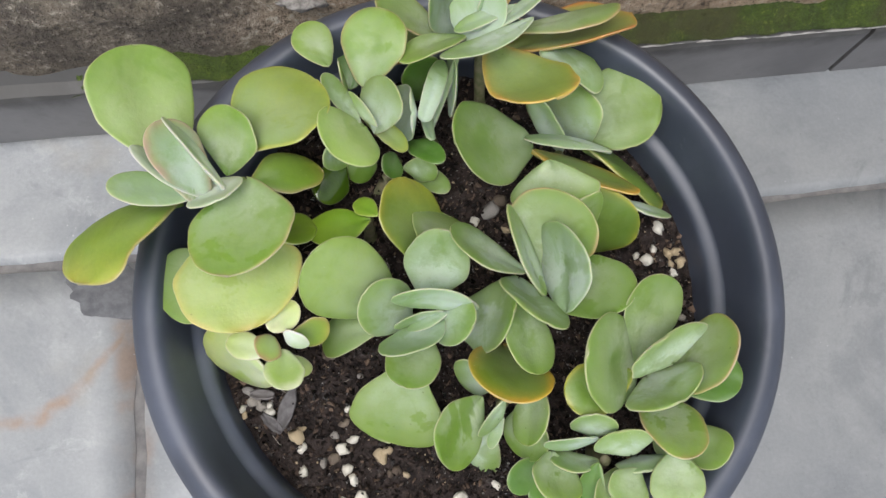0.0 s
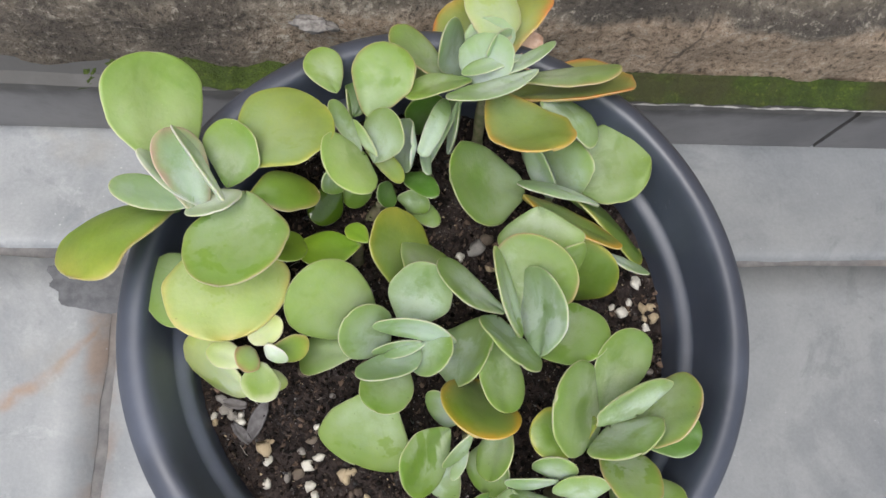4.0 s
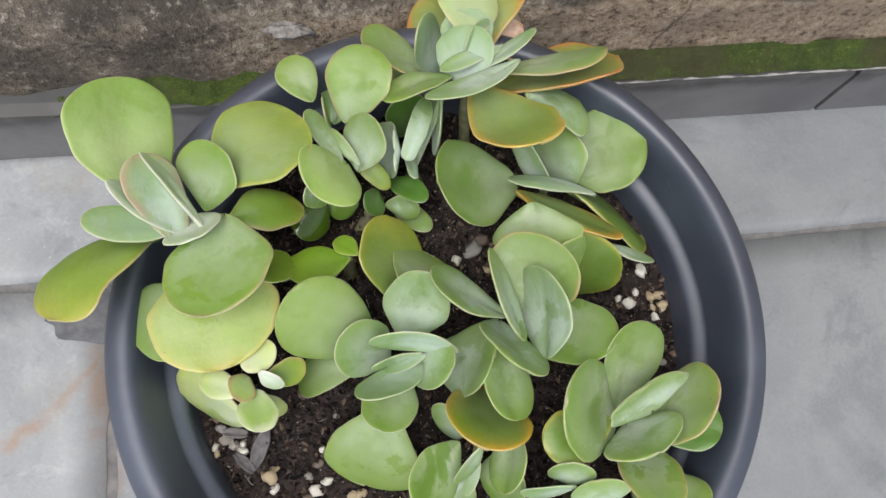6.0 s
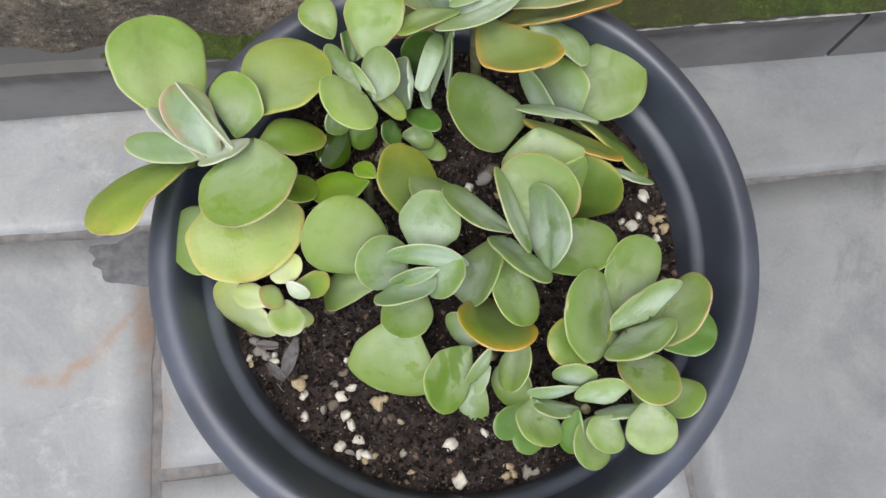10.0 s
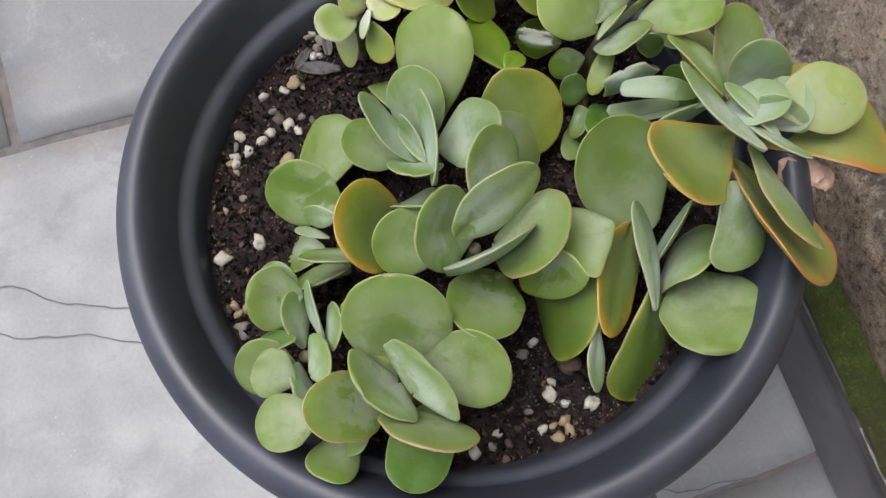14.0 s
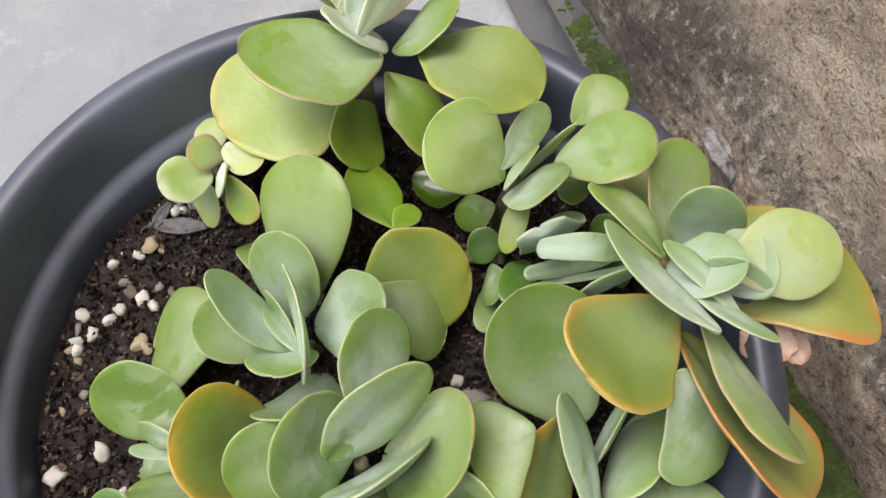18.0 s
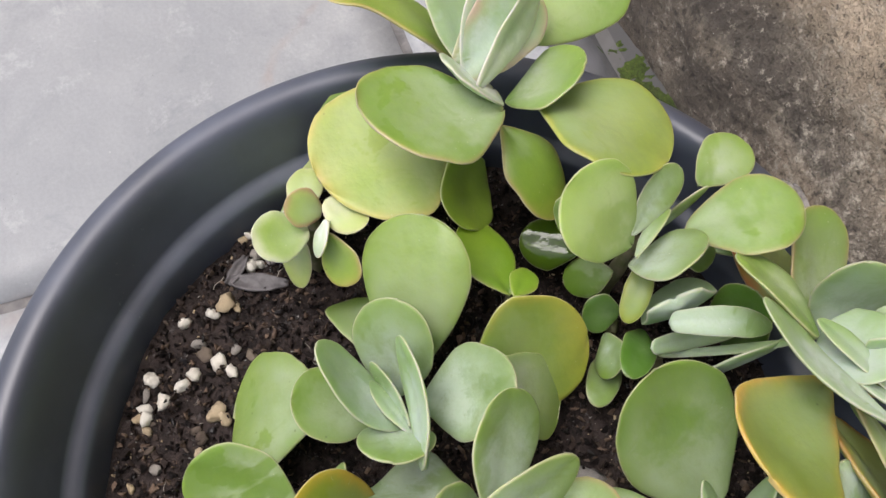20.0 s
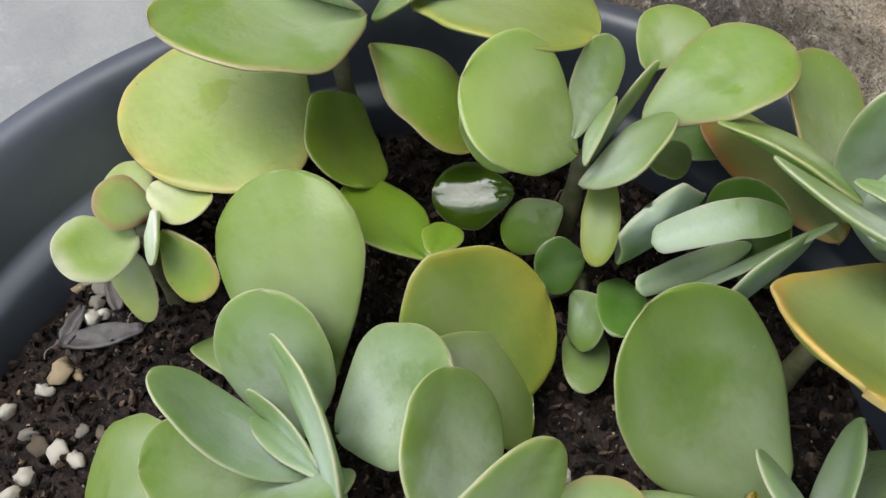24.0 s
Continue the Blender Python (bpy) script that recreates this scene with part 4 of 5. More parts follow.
plant_a = plant("large grey-green rosette leaning over the rim, yellowing lower leaves", (-0.105, 0.055), (-0.126, 0.061, 0.346), (-0.147, 0.068, 0.383))
leaf(plant_a, "light", (-0.1729, 0.0834, 0.4071), (-0.1895, 0.1620, 0.4206), 0.0698, -32, -0.079, 0.65, cup=0.03, skew=-0.028, wave=0.1)
leaf(plant_a, "yel", (-0.1370, 0.0972, 0.3934), (-0.0812, 0.1378, 0.3963), 0.0765, 23, 0.103, 0.54, cup=0.03, neck=0.15, skew=0.018)
leaf(plant_a, "lightp", (-0.1309, 0.0748, 0.4041), (-0.1425, 0.0083, 0.4301), 0.0653, -15, -0.040, 0.45, cup=0.01, neck=0.17, skew=-0.021)
leaf(plant_a, "lush", (-0.1780, 0.0762, 0.3703), (-0.2357, 0.0213, 0.3976), 0.0792, -44, 0.162, 0.73, cup=-0.05, neck=0.17, wave=0.14)
leaf(plant_a, "lush", (-0.1315, 0.0749, 0.3896), (-0.0857, 0.0875, 0.3656), 0.0329, 13, 0.121, 0.46, cup=-0.06, neck=0.10)
leaf(plant_a, "mid", (-0.1446, 0.0834, 0.3860), (-0.1350, 0.1176, 0.4156), 0.0445, 24, -0.004, 0.56, cup=0.05, neck=0.10)
leaf(plant_a, "pink", (-0.1584, 0.0643, 0.4011), (-0.1787, 0.1107, 0.4202), 0.0370, -30, 0.002, 0.61, neck=0.40, skew=0.006)
leaf(plant_a, "white", (-0.1532, 0.0647, 0.3967), (-0.1939, 0.0945, 0.4245), 0.0226, -49, -0.035, 0.59, cup=0.05)
leaf(plant_a, "white", (-0.1420, 0.0654, 0.4102), (-0.1733, 0.1091, 0.4287), 0.0241, -72, 0.001, 0.56)
leaf(plant_a, "white", (-0.1554, 0.0819, 0.3832), (-0.1454, 0.0546, 0.4267), 0.0372, -0, -0.033, 0.48, cup=0.04)
leaf(plant_a, "pale", (-0.1609, 0.0687, 0.3997), (-0.2107, 0.0743, 0.4175), 0.0317, -31, 0.005, 0.55, cup=0.04, skew=-0.010)
leaf(plant_a, "yel2", (-0.1522, 0.0545, 0.3767), (-0.1411, -0.0160, 0.3799), 0.0810, -2, 0.006, 0.47, cup=-0.00, neck=0.13, skew=-0.031)
leaf(plant_a, "olive", (-0.1525, 0.0363, 0.3654), (-0.1950, 0.0070, 0.3618), 0.0554, -11, -0.004, 0.54, cup=0.05, neck=0.17, skew=0.006)
leaf(plant_a, "lime2", (-0.1281, 0.0569, 0.3792), (-0.0932, 0.0461, 0.3680), 0.0347, 40, -0.111, 0.63, cup=0.03, neck=0.63, skew=0.013)

plant_c = plant("small young succulent with pale cream-green leaves", (-0.128, -0.030), (-0.129, -0.028, 0.335), (-0.129, -0.025, 0.361))
leaf(plant_c, "cream", (-0.1235, -0.0283, 0.3663), (-0.1214, -0.0551, 0.3775), 0.0254, 18, -0.035, 0.55, cup=0.05, neck=0.33)
leaf(plant_c, "lush", (-0.1163, -0.0206, 0.3718), (-0.0928, -0.0191, 0.3562), 0.0211, -37, -0.057, 0.63, cup=0.04, skew=-0.005)
leaf(plant_c, "pale2", (-0.1293, -0.0165, 0.3793), (-0.1094, -0.0030, 0.3806), 0.0182, 4, -0.141, 0.46, cup=-0.06, neck=0.38, skew=0.005)
leaf(plant_c, "redpale", (-0.1280, -0.0196, 0.3698), (-0.1336, -0.0348, 0.3820), 0.0194, 28, 0.029, 0.52, cup=0.05, neck=0.30)
leaf(plant_c, "pale2", (-0.1317, -0.0298, 0.3666), (-0.1574, -0.0178, 0.3636), 0.0180, -0, -0.002, 0.56, neck=0.3)
leaf(plant_c, "pale2", (-0.1281, -0.0368, 0.3611), (-0.1080, -0.0410, 0.3380), 0.0170, -25, -0.06, 0.30, neck=0.3)
leaf(plant_c, "pale2", (-0.1329, -0.0446, 0.3572), (-0.1769, -0.0177, 0.3302), 0.0527, 62, -0.022, 0.56, cup=-0.07, neck=0.30)
leaf(plant_c, "white", (-0.1186, -0.0190, 0.3804), (-0.1080, -0.0295, 0.3687), 0.0147, -49, -0.014, 0.55, cup=0.05, neck=0.34)

plant_e = plant("rosette of rounded grey-green leaves with pale upright centre leaves", (-0.030, -0.012), (-0.027, -0.014, 0.324), (-0.024, -0.015, 0.337))
leaf(plant_e, "olive", (-0.0475, -0.0024, 0.3419), (-0.1007, 0.0214, 0.3906), 0.0543, 24, 0.089, 0.65, cup=-0.06, skew=-0.013)
leaf(plant_e, "olive2", (-0.0606, -0.0195, 0.3422), (-0.1005, -0.0217, 0.3167), 0.0300, -13, 0.099, 0.64, neck=0.23, skew=0.007)
leaf(plant_e, "grey", (-0.0392, -0.0170, 0.3347), (-0.0681, -0.0032, 0.3841), 0.0413, 16, 0.031, 0.60, cup=0.05, neck=0.17, skew=0.006)
leaf(plant_e, "grey", (-0.0275, -0.0060, 0.3512), (-0.0121, 0.0305, 0.3896), 0.0434, -6, 0.036, 0.59, skew=0.005)
leaf(plant_e, "grey", (-0.0240, -0.0194, 0.3395), (-0.0018, -0.0303, 0.3829), 0.0358, -3, 0.063, 0.63, cup=0.05)
leaf(plant_e, "white2", (-0.0194, -0.0189, 0.3533), (-0.0592, -0.0437, 0.3906), 0.0360, -49, -0.051, 0.51, cup=0.05, skew=-0.012)
leaf(plant_e, "pale", (0.0040, -0.0191, 0.3704), (-0.0510, -0.0088, 0.3886), 0.0323, 78, -0.063, 0.50, cup=0.03)
leaf(plant_e, "white2", (-0.0175, -0.0165, 0.3591), (-0.0515, -0.0233, 0.3633), 0.0134, 70, -0.041, 0.54)
leaf(plant_e, "white2", (-0.0145, -0.0175, 0.3608), (-0.0437, -0.0263, 0.3615), 0.0107, -36, -0.029, 0.54, cup=0.05)
leaf(plant_e, "mid", (-0.0326, -0.0224, 0.3400), (-0.0489, -0.0624, 0.3614), 0.0382, -4, 0.011, 0.58, cup=0.05)
leaf(plant_e, "spot", (-0.0455, -0.0526, 0.3521), (-0.0625, -0.0942, 0.3156), 0.0636, -6, 0.000, 0.69, cup=0.02, neck=0.42)
leaf(plant_e, "grey", (-0.0119, -0.0135, 0.3222), (0.0227, -0.0277, 0.3913), 0.0490, -1, -0.102, 0.59, cup=0.03, neck=0.24, skew=0.004)
leaf(plant_e, "yel3", (-0.0278, 0.0162, 0.3502), (-0.0308, 0.0796, 0.3536), 0.0635, -44, -0.015, 0.54, cup=0.04, neck=0.14, skew=-0.013)
leaf(plant_e, "mid", (-0.0256, 0.0281, 0.3748), (-0.0023, 0.0549, 0.3320), 0.0397, 7, -0.014, 0.63, cup=0.05, neck=0.26)

plant_f = plant("rosette of tilted oval green leaves, one orange-rimmed leaf", (0.045, -0.012), (0.046, -0.009, 0.334), (0.046, -0.007, 0.358))
leaf(plant_f, "grey", (0.0371, -0.0002, 0.3757), (-0.0097, 0.0288, 0.3940), 0.0411, -48, -0.028, 0.63, cup=0.04, skew=-0.009)
leaf(plant_f, "grey", (0.0447, -0.0190, 0.3875), (0.0265, 0.0371, 0.4071), 0.0406, -62, -0.027, 0.42, cup=0.04, neck=0.31)
leaf(plant_f, "pinkedge", (0.0465, 0.0048, 0.3587), (0.0688, 0.0393, 0.4031), 0.0595, 10, -0.005, 0.59, cup=0.07, skew=-0.026)
leaf(plant_f, "white2", (0.0576, -0.0306, 0.3774), (0.0557, 0.0260, 0.3958), 0.0664, 74, -0.071, 0.45, cup=0.03)
leaf(plant_f, "grey", (0.0345, -0.0008, 0.3614), (0.0396, -0.0398, 0.4074), 0.0510, 40, -0.023, 0.51, cup=0.04)
leaf(plant_f, "mid", (0.0601, 0.0016, 0.3421), (0.1023, -0.0277, 0.3830), 0.0496, 5, -0.009, 0.47, cup=0.03, neck=0.30, skew=0.006)
leaf(plant_f, "yedge", (0.0388, 0.0186, 0.3523), (0.1267, 0.0257, 0.3448), 0.0654, -63, -0.141, 0.67, cup=-0.07)
leaf(plant_f, "mid", (0.0582, 0.0227, 0.3782), (0.0936, 0.0320, 0.3614), 0.0544, -61, -0.062, 0.66, cup=0.05)
leaf(plant_f, "mid", (0.0338, -0.0135, 0.3674), (0.0329, -0.0662, 0.3760), 0.0430, 35, -0.029, 0.60, cup=0.04, skew=0.014)
leaf(plant_f, "orange", (0.0208, -0.0398, 0.3383), (0.0127, -0.0817, 0.3909), 0.0565, 11, 0.017, 0.59, cup=0.09, neck=0.18)

plant_g = plant("rosette with large round green leaves and one orange-rimmed leaf", (0.085, 0.085), (0.083, 0.087, 0.324), (0.082, 0.089, 0.337))
leaf(plant_g, "olive2", (0.0657, 0.1030, 0.3307), (0.0030, 0.0903, 0.3826), 0.0634, 5, -0.069, 0.54, cup=0.03, neck=0.29, skew=0.011)
leaf(plant_g, "big", (0.1005, 0.1144, 0.3298), (0.1561, 0.1164, 0.3594), 0.0654, -0, 0.039, 0.56, cup=0.07, neck=0.33, skew=0.014)
leaf(plant_g, "grey", (0.1017, 0.0982, 0.3194), (0.0892, 0.1378, 0.3528), 0.0754, 69, 0.178, 0.61, cup=-0.04, neck=0.26)
leaf(plant_g, "grey", (0.0681, 0.1388, 0.3937), (0.1116, 0.1452, 0.3650), 0.0524, 25, 0.006, 0.74, cup=-0.14)
leaf(plant_g, "white2", (0.0874, 0.0947, 0.3229), (0.0642, 0.1259, 0.3653), 0.0277, 81, -0.017, 0.42, cup=0.05)
leaf(plant_g, "white2", (0.1171, 0.0829, 0.3483), (0.0529, 0.0924, 0.3675), 0.0284, -52, 0.053, 0.56, cup=-0.06, skew=0.006)
leaf(plant_g, "mid", (0.0649, 0.0732, 0.3758), (0.0600, 0.0403, 0.3745), 0.0650, -32, -0.084, 0.63, cup=-0.08, neck=0.10)
leaf(plant_g, "orange", (0.0606, 0.0902, 0.3504), (0.1239, 0.0452, 0.3692), 0.0440, 52, -0.017, 0.42, cup=0.03, neck=0.14, skew=0.021)
leaf(plant_g, "yedge", (0.1006, 0.0907, 0.3434), (0.1593, 0.0630, 0.3022), 0.0637, 50, 0.032, 0.74, cup=-0.08, neck=0.17)
leaf(plant_g, "white2", (0.1143, 0.0458, 0.3557), (0.1508, 0.0320, 0.3460), 0.0179, 49, -0.048, 0.53, cup=0.04)

plant_h = plant("pale rosette with red and orange rimmed leaves beside the wall", (0.035, 0.135), (0.034, 0.153, 0.338), (0.033, 0.171, 0.365))
leaf(plant_h, "red", (0.0366, 0.1809, 0.3560), (0.0687, 0.2589, 0.3550), 0.0672, 15, 0.150, 0.71, cup=0.07, skew=-0.010)
leaf(plant_h, "red", (0.0322, 0.1832, 0.3608), (0.0111, 0.2305, 0.3747), 0.0494, 47, -0.000, 0.61, cup=0.05)
leaf(plant_h, "pinkedge", (0.0122, 0.1761, 0.3617), (-0.0369, 0.1915, 0.3946), 0.0420, -26, -0.010, 0.62, cup=0.08, neck=0.10, skew=0.007)
leaf(plant_h, "mid", (0.0188, 0.1571, 0.3981), (-0.0272, 0.1412, 0.4025), 0.0327, -40, 0.054, 0.60)
leaf(plant_h, "palelime", (0.0348, 0.1804, 0.3983), (0.0421, 0.2423, 0.3858), 0.0455, -13, 0.029, 0.54, cup=-0.05, skew=-0.008)
leaf(plant_h, "pale", (0.0284, 0.1891, 0.3436), (-0.0009, 0.1860, 0.4131), 0.0369, 33, -0.079, 0.57, cup=0.03, skew=0.008)
leaf(plant_h, "white2", (0.0278, 0.1554, 0.3902), (0.0334, 0.1897, 0.4047), 0.0458, 35, -0.012, 0.53, cup=0.05, neck=0.40)
leaf(plant_h, "white2", (0.0372, 0.1792, 0.3845), (0.0406, 0.1912, 0.4049), 0.0379, -63, 0.010, 0.58, cup=0.05)
leaf(plant_h, "white2", (0.0573, 0.1742, 0.4015), (0.0117, 0.1606, 0.3990), 0.0169, -29, 0.026, 0.57, cup=0.05)
leaf(plant_h, "white2", (0.0624, 0.1586, 0.4118), (-0.0020, 0.1341, 0.4172), 0.0279, -44, -0.059, 0.48, cup=0.04, neck=0.23, skew=-0.006)
leaf(plant_h, "white2", (0.0409, 0.1593, 0.4029), (0.0756, 0.1792, 0.4131), 0.0175, 44, -0.019, 0.46, cup=0.04, skew=0.008)
leaf(plant_h, "pinkedge", (0.0469, 0.1662, 0.3818), (0.1231, 0.1635, 0.4068), 0.0434, 48, -0.013, 0.64, cup=-0.07)
leaf(plant_h, "red", (0.0487, 0.1570, 0.3707), (0.1397, 0.1713, 0.3781), 0.0808, 47, -0.008, 0.67, cup=0.08, skew=0.008)
leaf(plant_h, "orange2", (0.0354, 0.1609, 0.3806), (0.0619, 0.0922, 0.4345), 0.0585, 8, -0.086, 0.64, cup=0.04, neck=0.10, skew=-0.015, wave=0.16)
leaf(plant_h, "red", (0.0135, 0.1772, 0.3492), (-0.0599, 0.1922, 0.3542), 0.0463, 6, 0.016, 0.69, cup=0.05, skew=-0.007)
leaf(plant_h, "white2", (0.0356, 0.1788, 0.3797), (0.0337, 0.2049, 0.3996), 0.0358, 6, -0.024, 0.57, cup=0.04)

plant_i = plant("rosette with broad green leaves and a narrow grey centre", (-0.055, 0.105), (-0.057, 0.111, 0.339), (-0.060, 0.118, 0.367))
leaf(plant_i, "lightp", (-0.0517, 0.1355, 0.3822), (-0.0332, 0.1789, 0.4057), 0.0457, 13, 0.077, 0.61, cup=0.03, skew=0.014)
leaf(plant_i, "light", (-0.0543, 0.1092, 0.3807), (-0.0772, 0.0792, 0.4189), 0.0471, 17, 0.076, 0.65, cup=0.08, neck=0.10)
leaf(plant_i, "grey", (-0.0479, 0.1058, 0.3730), (-0.0367, 0.1339, 0.3987), 0.0371, 34, -0.025, 0.50, cup=0.02, neck=0.10)
leaf(plant_i, "grey", (-0.0566, 0.1086, 0.3872), (-0.0769, 0.1411, 0.3980), 0.0188, -35, -0.030, 0.63, cup=0.05, neck=0.15, skew=-0.007)
leaf(plant_i, "grey", (-0.0462, 0.1052, 0.3868), (-0.0627, 0.1311, 0.3876), 0.0090, 40, 0.030, 0.52, cup=0.05)
leaf(plant_i, "grey", (-0.0574, 0.1141, 0.3587), (-0.0663, 0.1543, 0.3871), 0.0070, -64, -0.024, 0.65, cup=0.05, neck=0.22)
leaf(plant_i, "mid", (-0.0727, 0.1565, 0.3753), (-0.0876, 0.1913, 0.3730), 0.0271, -2, -0.032, 0.62, cup=0.05)
leaf(plant_i, "yel", (-0.0553, 0.1241, 0.3653), (-0.0267, 0.0986, 0.3539), 0.0136, -8, 0.076, 0.61, cup=0.05, neck=0.22, skew=-0.018)
leaf(plant_i, "grey", (-0.0714, 0.0985, 0.3894), (-0.0792, 0.0807, 0.3818), 0.0303, 63, -0.002, 0.57)
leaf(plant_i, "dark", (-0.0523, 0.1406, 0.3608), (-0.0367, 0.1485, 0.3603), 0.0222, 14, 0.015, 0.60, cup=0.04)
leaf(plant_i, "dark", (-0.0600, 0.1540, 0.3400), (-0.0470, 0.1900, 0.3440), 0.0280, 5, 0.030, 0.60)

plant_j = plant("compact clump of narrow grey upright leaves", (0.000, 0.115), (-0.005, 0.113, 0.322), (-0.011, 0.112, 0.334))
leaf(plant_j, "white2", (-0.0096, 0.1014, 0.3613), (-0.0038, 0.1507, 0.3499), 0.0101, -23, -0.139, 0.53, cup=0.05, neck=0.70)
leaf(plant_j, "white2", (-0.0152, 0.1097, 0.3754), (0.0041, 0.1531, 0.3749), 0.0139, -14, 0.150, 0.56, neck=0.72, skew=-0.020)
leaf(plant_j, "white2", (-0.0102, 0.1128, 0.3345), (0.0161, 0.1554, 0.3861), 0.0055, 12, -0.011, 0.56, cup=0.05, neck=0.70, skew=0.008)
leaf(plant_j, "white2", (-0.0225, 0.1136, 0.3839), (-0.0398, 0.1329, 0.3427), 0.0377, 50, -0.190, 0.58, cup=0.02, neck=0.71, skew=-0.007)
leaf(plant_j, "dark", (-0.0021, 0.1487, 0.3298), (-0.0138, 0.1554, 0.3738), 0.0337, 43, -0.005, 0.55, cup=0.05, neck=0.70)
leaf(plant_j, "white2", (0.0073, 0.1228, 0.3461), (0.0119, 0.1567, 0.3758), 0.0322, 81, -0.025, 0.58)

plant_k = plant("rosette of large oval green leaves with pale centre blades", (0.115, -0.068), (0.115, -0.071, 0.327), (0.115, -0.074, 0.343))
leaf(plant_k, "mid", (0.1038, -0.0670, 0.3556), (0.1256, -0.0144, 0.3807), 0.0459, -28, -0.015, 0.64, cup=0.05, skew=-0.015)
leaf(plant_k, "mid", (0.1037, -0.0749, 0.3487), (0.0590, -0.0610, 0.4081), 0.0634, -1, 0.011, 0.59, cup=0.03, neck=0.23, skew=0.026)
leaf(plant_k, "grey", (0.1200, -0.0706, 0.3789), (0.1120, -0.0553, 0.3979), 0.0566, 4, -0.000, 0.47, cup=0.01)
leaf(plant_k, "grey", (0.1078, -0.0759, 0.3583), (0.1145, -0.0955, 0.3966), 0.0542, -5, 0.003, 0.52, cup=0.07, neck=0.17)
leaf(plant_k, "pinkedge", (0.1265, -0.0725, 0.3509), (0.1547, -0.0675, 0.4027), 0.0565, 39, 0.024, 0.57, cup=0.04, skew=0.008)
leaf(plant_k, "dark", (0.1237, -0.0634, 0.3425), (0.1687, -0.0899, 0.3610), 0.0394, 2, -0.022, 0.55, cup=0.04, skew=-0.006)
leaf(plant_k, "pinkedge", (0.1163, -0.0863, 0.3429), (0.1130, -0.1294, 0.3920), 0.0426, 3, 0.031, 0.55, cup=0.09, skew=0.016)
leaf(plant_k, "mid", (0.1205, -0.1094, 0.3381), (0.1463, -0.1326, 0.3733), 0.0306, 1, -0.037, 0.70, cup=-0.05, skew=-0.007)
leaf(plant_k, "mid", (0.1147, -0.1005, 0.3434), (0.1329, -0.1242, 0.3466), 0.0439, -41, 0.019, 0.64, cup=0.05)
leaf(plant_k, "yedge", (0.0980, -0.0720, 0.3620), (0.0505, -0.0849, 0.3680), 0.0342, -3, 0.054, 0.63)

plant_l = plant("small rosette of round green leaves crowding the pot rim", (0.075, -0.118), (0.074, -0.121, 0.330), (0.073, -0.125, 0.350))
leaf(plant_l, "mid", (0.0384, -0.1141, 0.3565), (0.0363, -0.1458, 0.3716), 0.0393, 31, -0.044, 0.57, cup=0.05)
leaf(plant_l, "white2", (0.0692, -0.1106, 0.3604), (0.0326, -0.1092, 0.3636), 0.0187, 68, 0.027, 0.54)
leaf(plant_l, "grey", (0.0688, -0.1240, 0.3501), (0.0358, -0.1202, 0.3626), 0.0244, -54, -0.044, 0.58, cup=0.04)
leaf(plant_l, "grey", (0.0682, -0.1088, 0.3540), (0.0646, -0.0952, 0.3761), 0.0309, 28, 0.004, 0.57)
leaf(plant_l, "grey", (0.0874, -0.1233, 0.3614), (0.0782, -0.1078, 0.3742), 0.0388, 39, -0.008, 0.59, cup=0.05)
leaf(plant_l, "white2", (0.0944, -0.1252, 0.3498), (0.0925, -0.1343, 0.3683), 0.0325, -16, 0.027, 0.54, cup=0.05)
leaf(plant_l, "mid", (0.1122, -0.1241, 0.3710), (0.1085, -0.1599, 0.3718), 0.0348, -10, 0.001, 0.53, cup=0.05)
leaf(plant_l, "mid", (0.0891, -0.1320, 0.3646), (0.0727, -0.1520, 0.3687), 0.0300, 9, 0.003, 0.56, cup=0.05)
leaf(plant_l, "mid", (0.0823, -0.1306, 0.3496), (0.0637, -0.1624, 0.3604), 0.0354, 30, -0.006, 0.57, cup=0.05)
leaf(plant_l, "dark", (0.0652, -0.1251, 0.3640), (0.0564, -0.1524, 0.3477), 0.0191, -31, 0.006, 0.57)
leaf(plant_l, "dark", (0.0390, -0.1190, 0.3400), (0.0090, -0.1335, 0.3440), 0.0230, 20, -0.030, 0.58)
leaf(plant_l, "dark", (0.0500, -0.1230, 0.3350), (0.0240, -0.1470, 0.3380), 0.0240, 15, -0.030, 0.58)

plant_m = plant("small rosette of round leaves with thin grey blades", (0.020, -0.075), (0.016, -0.078, 0.328), (0.012, -0.081, 0.346))
leaf(plant_m, "mid", (-0.0013, -0.0742, 0.3616), (-0.0317, -0.1132, 0.3740), 0.0440, 38, -0.085, 0.54, cup=0.04, neck=0.13)
leaf(plant_m, "grey", (0.0094, -0.0790, 0.3869), (-0.0064, -0.0992, 0.3650), 0.0149, 52, 0.008, 0.51, cup=0.05)
leaf(plant_m, "white2", (0.0106, -0.0884, 0.3594), (-0.0012, -0.1071, 0.3607), 0.0089, -30, 0.013, 0.54, cup=0.05)
leaf(plant_m, "mid", (0.0345, -0.0725, 0.3723), (0.0200, -0.1084, 0.3727), 0.0369, -61, -0.003, 0.55, cup=0.05)
leaf(plant_m, "grey", (0.0058, -0.0952, 0.3245), (-0.0063, -0.1230, 0.3044), 0.0262, -4, 0.009, 0.63, cup=0.05)
leaf(plant_m, "mid", (0.0297, -0.0826, 0.3502), (0.0220, -0.1164, 0.3374), 0.0446, -56, -0.037, 0.57, cup=0.02)
leaf(plant_m, "grey", (0.0119, -0.0669, 0.3558), (-0.0147, -0.0539, 0.3443), 0.0403, 67, -0.005, 0.59)

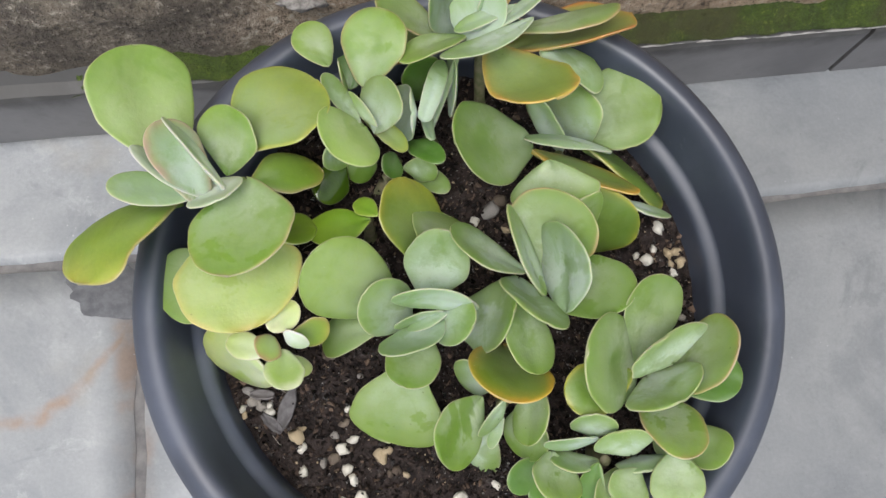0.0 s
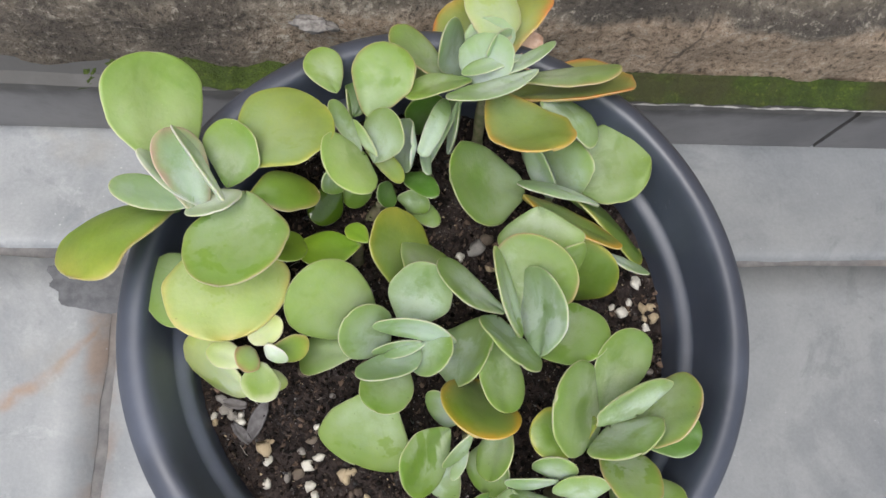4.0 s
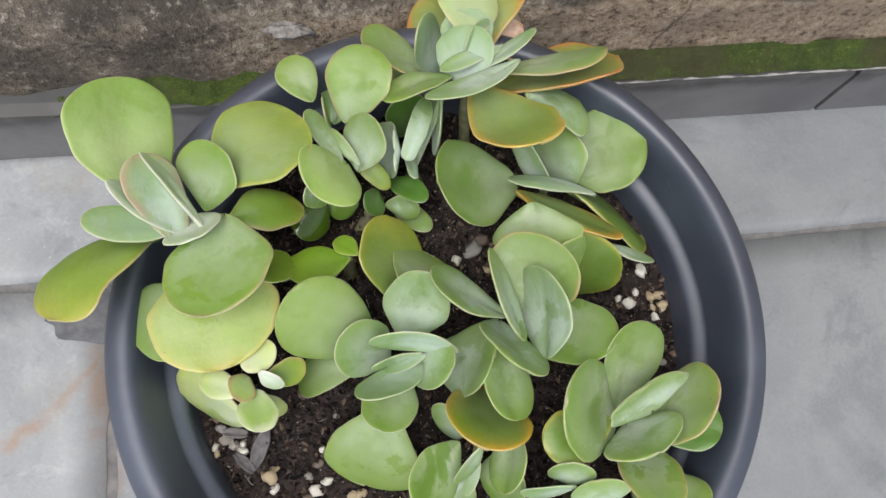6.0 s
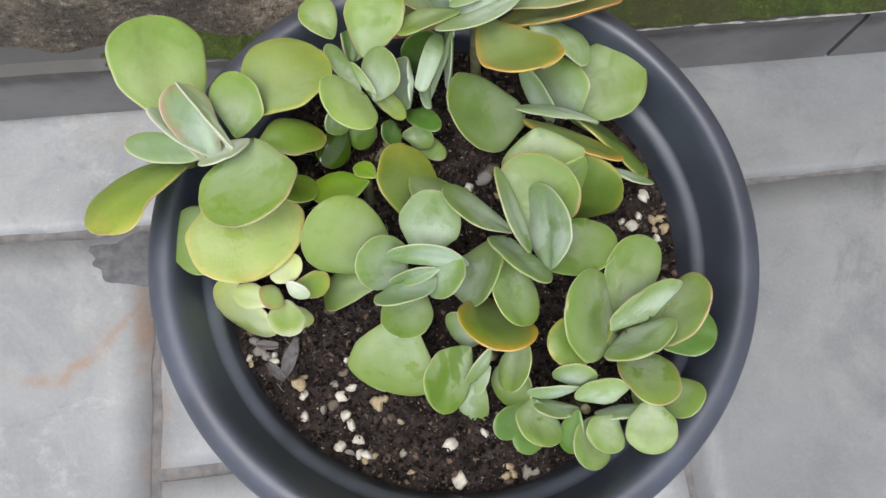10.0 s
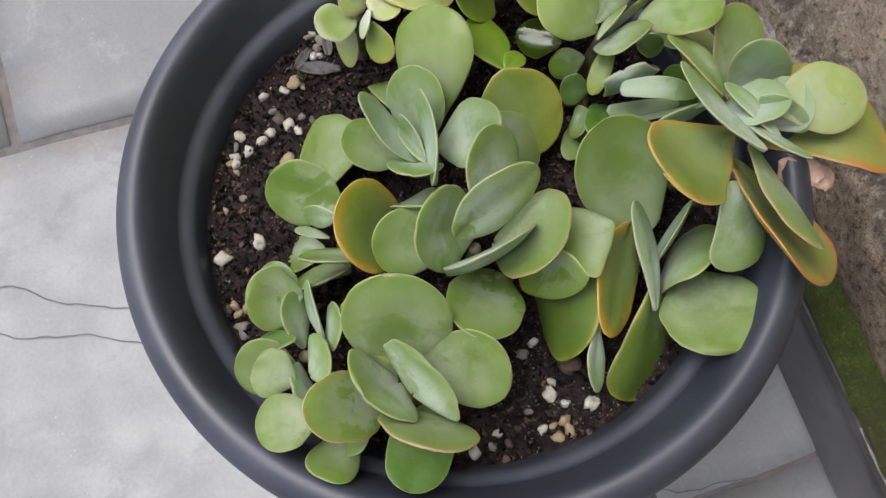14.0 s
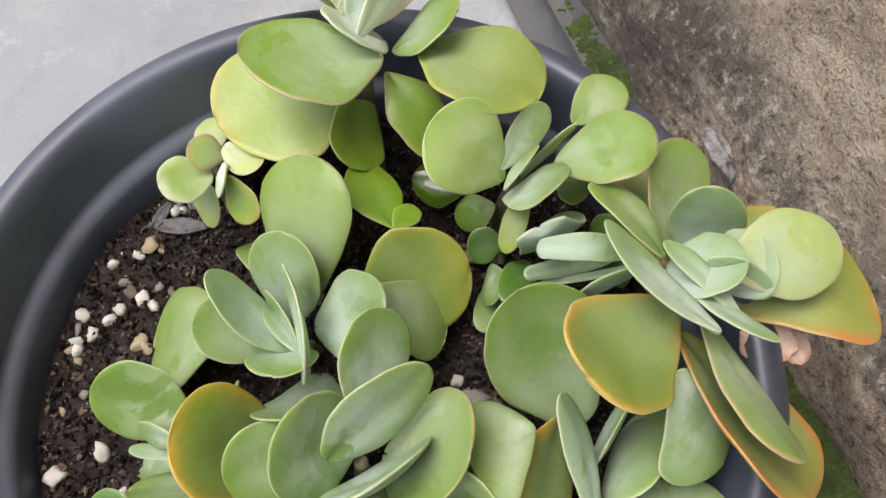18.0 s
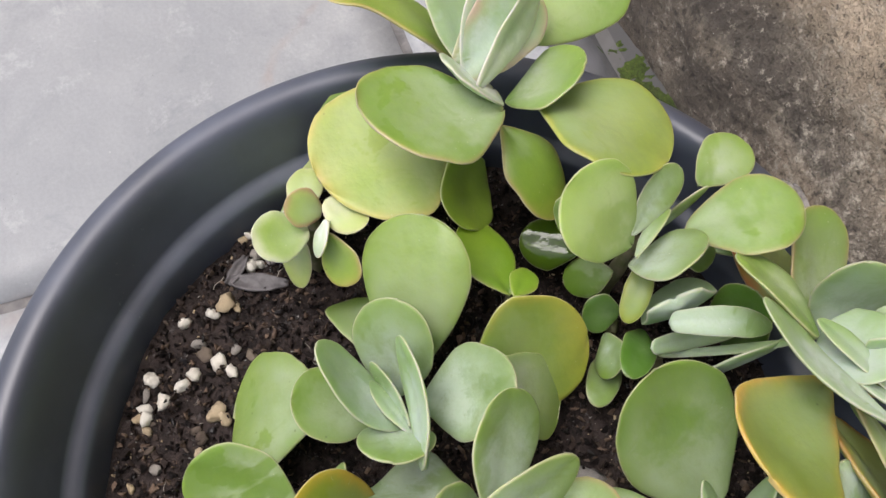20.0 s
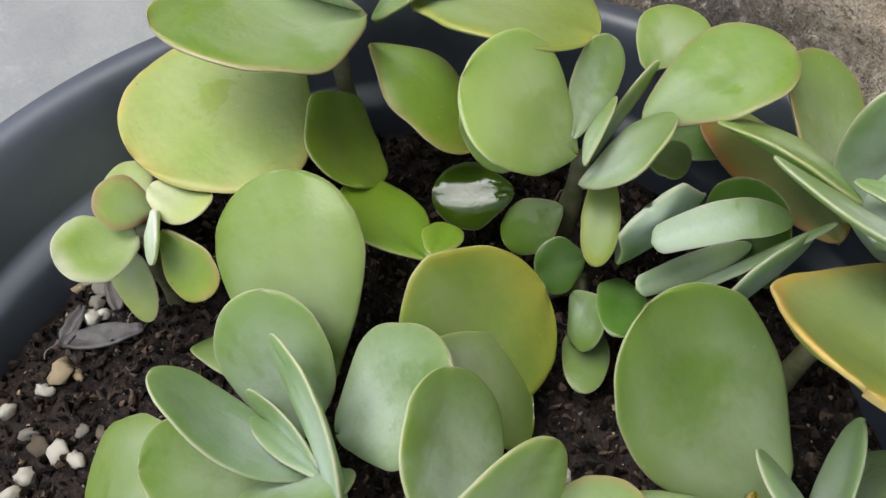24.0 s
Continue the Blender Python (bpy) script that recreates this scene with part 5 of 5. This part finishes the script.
plant_n = plant("cluster of small glossy deep green offsets", (-0.055, 0.078), (-0.043, 0.089, 0.321), (-0.032, 0.101, 0.332))
leaf(plant_n, "grey", (-0.0298, 0.0926, 0.3361), (-0.0067, 0.0843, 0.3434), 0.0213, -55, -0.047, 0.54, cup=0.03)
leaf(plant_n, "grey", (-0.0257, 0.0990, 0.3202), (0.0010, 0.0738, 0.3287), 0.0170, 1, 0.027, 0.56, cup=0.05)
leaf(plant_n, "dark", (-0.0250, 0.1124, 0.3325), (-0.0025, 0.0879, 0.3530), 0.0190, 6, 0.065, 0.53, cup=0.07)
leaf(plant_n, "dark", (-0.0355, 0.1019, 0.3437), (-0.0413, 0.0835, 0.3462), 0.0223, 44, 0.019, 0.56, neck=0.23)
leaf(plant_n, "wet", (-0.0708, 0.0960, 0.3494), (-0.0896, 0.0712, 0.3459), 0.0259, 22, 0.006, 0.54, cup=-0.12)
leaf(plant_n, "olive2", (-0.0534, 0.1046, 0.3535), (-0.0631, 0.0854, 0.3346), 0.0210, 25, 0.013, 0.55, cup=-0.04, skew=-0.007)

plant_b = plant("low lime-green sprout between larger rosettes", (-0.058, 0.052), (-0.059, 0.052, 0.333), (-0.059, 0.053, 0.356))
leaf(plant_b, "lime", (-0.0572, 0.0499, 0.3643), (-0.0998, 0.0448, 0.3651), 0.0302, -22, -0.019, 0.54, cup=0.03, neck=0.10, skew=-0.008)
leaf(plant_b, "lime", (-0.0530, 0.0490, 0.3748), (-0.0658, 0.0643, 0.3623), 0.0144, -3, -0.011, 0.60, cup=0.05)

# ---- fallen and withered bits ----
def dried_leaf(x, y, length, width, turn, curl):
    verts, faces = [], []
    for j in range(13):
        s = j / 12
        for i in range(7):
            q = i / 3 - 1
            w = width / 2 * math.sin(math.pi * min(0.97, 0.06 + s * 0.94)) ** 0.7
            p = Vector((q * w, (s - 0.5) * length, curl * width * q * q + 0.0012 * noise.noise(Vector((s * 7, q * 3, x * 90)))))
            p.rotate(Euler((0, 0, radians(turn))))
            verts.append((p.x, p.y, p.z))
    for j in range(12):
        faces += [(j * 7 + i, j * 7 + i + 1, (j + 1) * 7 + i + 1, (j + 1) * 7 + i) for i in range(6)]
    ob = new("dried_leaf", mesh_of("dried_leaf", verts, faces, DEADLEAF))
    ob.location = (x, y, soil_z(x, y) + 0.0045)
    m = ob.modifiers.new("body", "SOLIDIFY")
    m.thickness = 0.0012
    return tagged(ob, "shrivelled grey fallen leaf lying on the soil", "dried leaf", "fallen leaves")


dried_leaf(-0.1290, -0.0610, 0.031, 0.0100, -24, 0.12)
dried_leaf(-0.1400, -0.0700, 0.018, 0.0060, 40, 0.3)
dried_leaf(-0.1450, -0.0500, 0.016, 0.0060, 80, 0.3)


def withered_petal(of, x, y, z, size, turn, tilt):
    verts, faces = [], []
    for j in range(9):
        s = j / 8
        for i in range(7):
            q = i / 3 - 1
            w = 0.5 * size * math.sin(math.pi * (0.1 + 0.85 * s)) ** 0.6
            p = Vector((q * w, s * size, 0.25 * size * q * q + 0.12 * size * noise.noise(Vector((s * 4, q * 2, x * 77)))))
            p.rotate(Euler((radians(tilt), 0, radians(turn))))
            verts.append((x + p.x, y + p.y, z + p.z))
    for j in range(8):
        faces += [(j * 7 + i, j * 7 + i + 1, (j + 1) * 7 + i + 1, (j + 1) * 7 + i) for i in range(6)]
    return part("withered_leaf", mesh_of("withered_leaf", verts, faces, PETAL), of, "shrivelled pinkish old leaf")


withered_petal(plant_h, 0.062, 0.196, 0.360, 0.018, -60, -10)
withered_petal(plant_h, 0.066, 0.208, 0.352, 0.017, -85, 5)
withered_petal(plant_h, 0.058, 0.186, 0.366, 0.015, -80, -25)
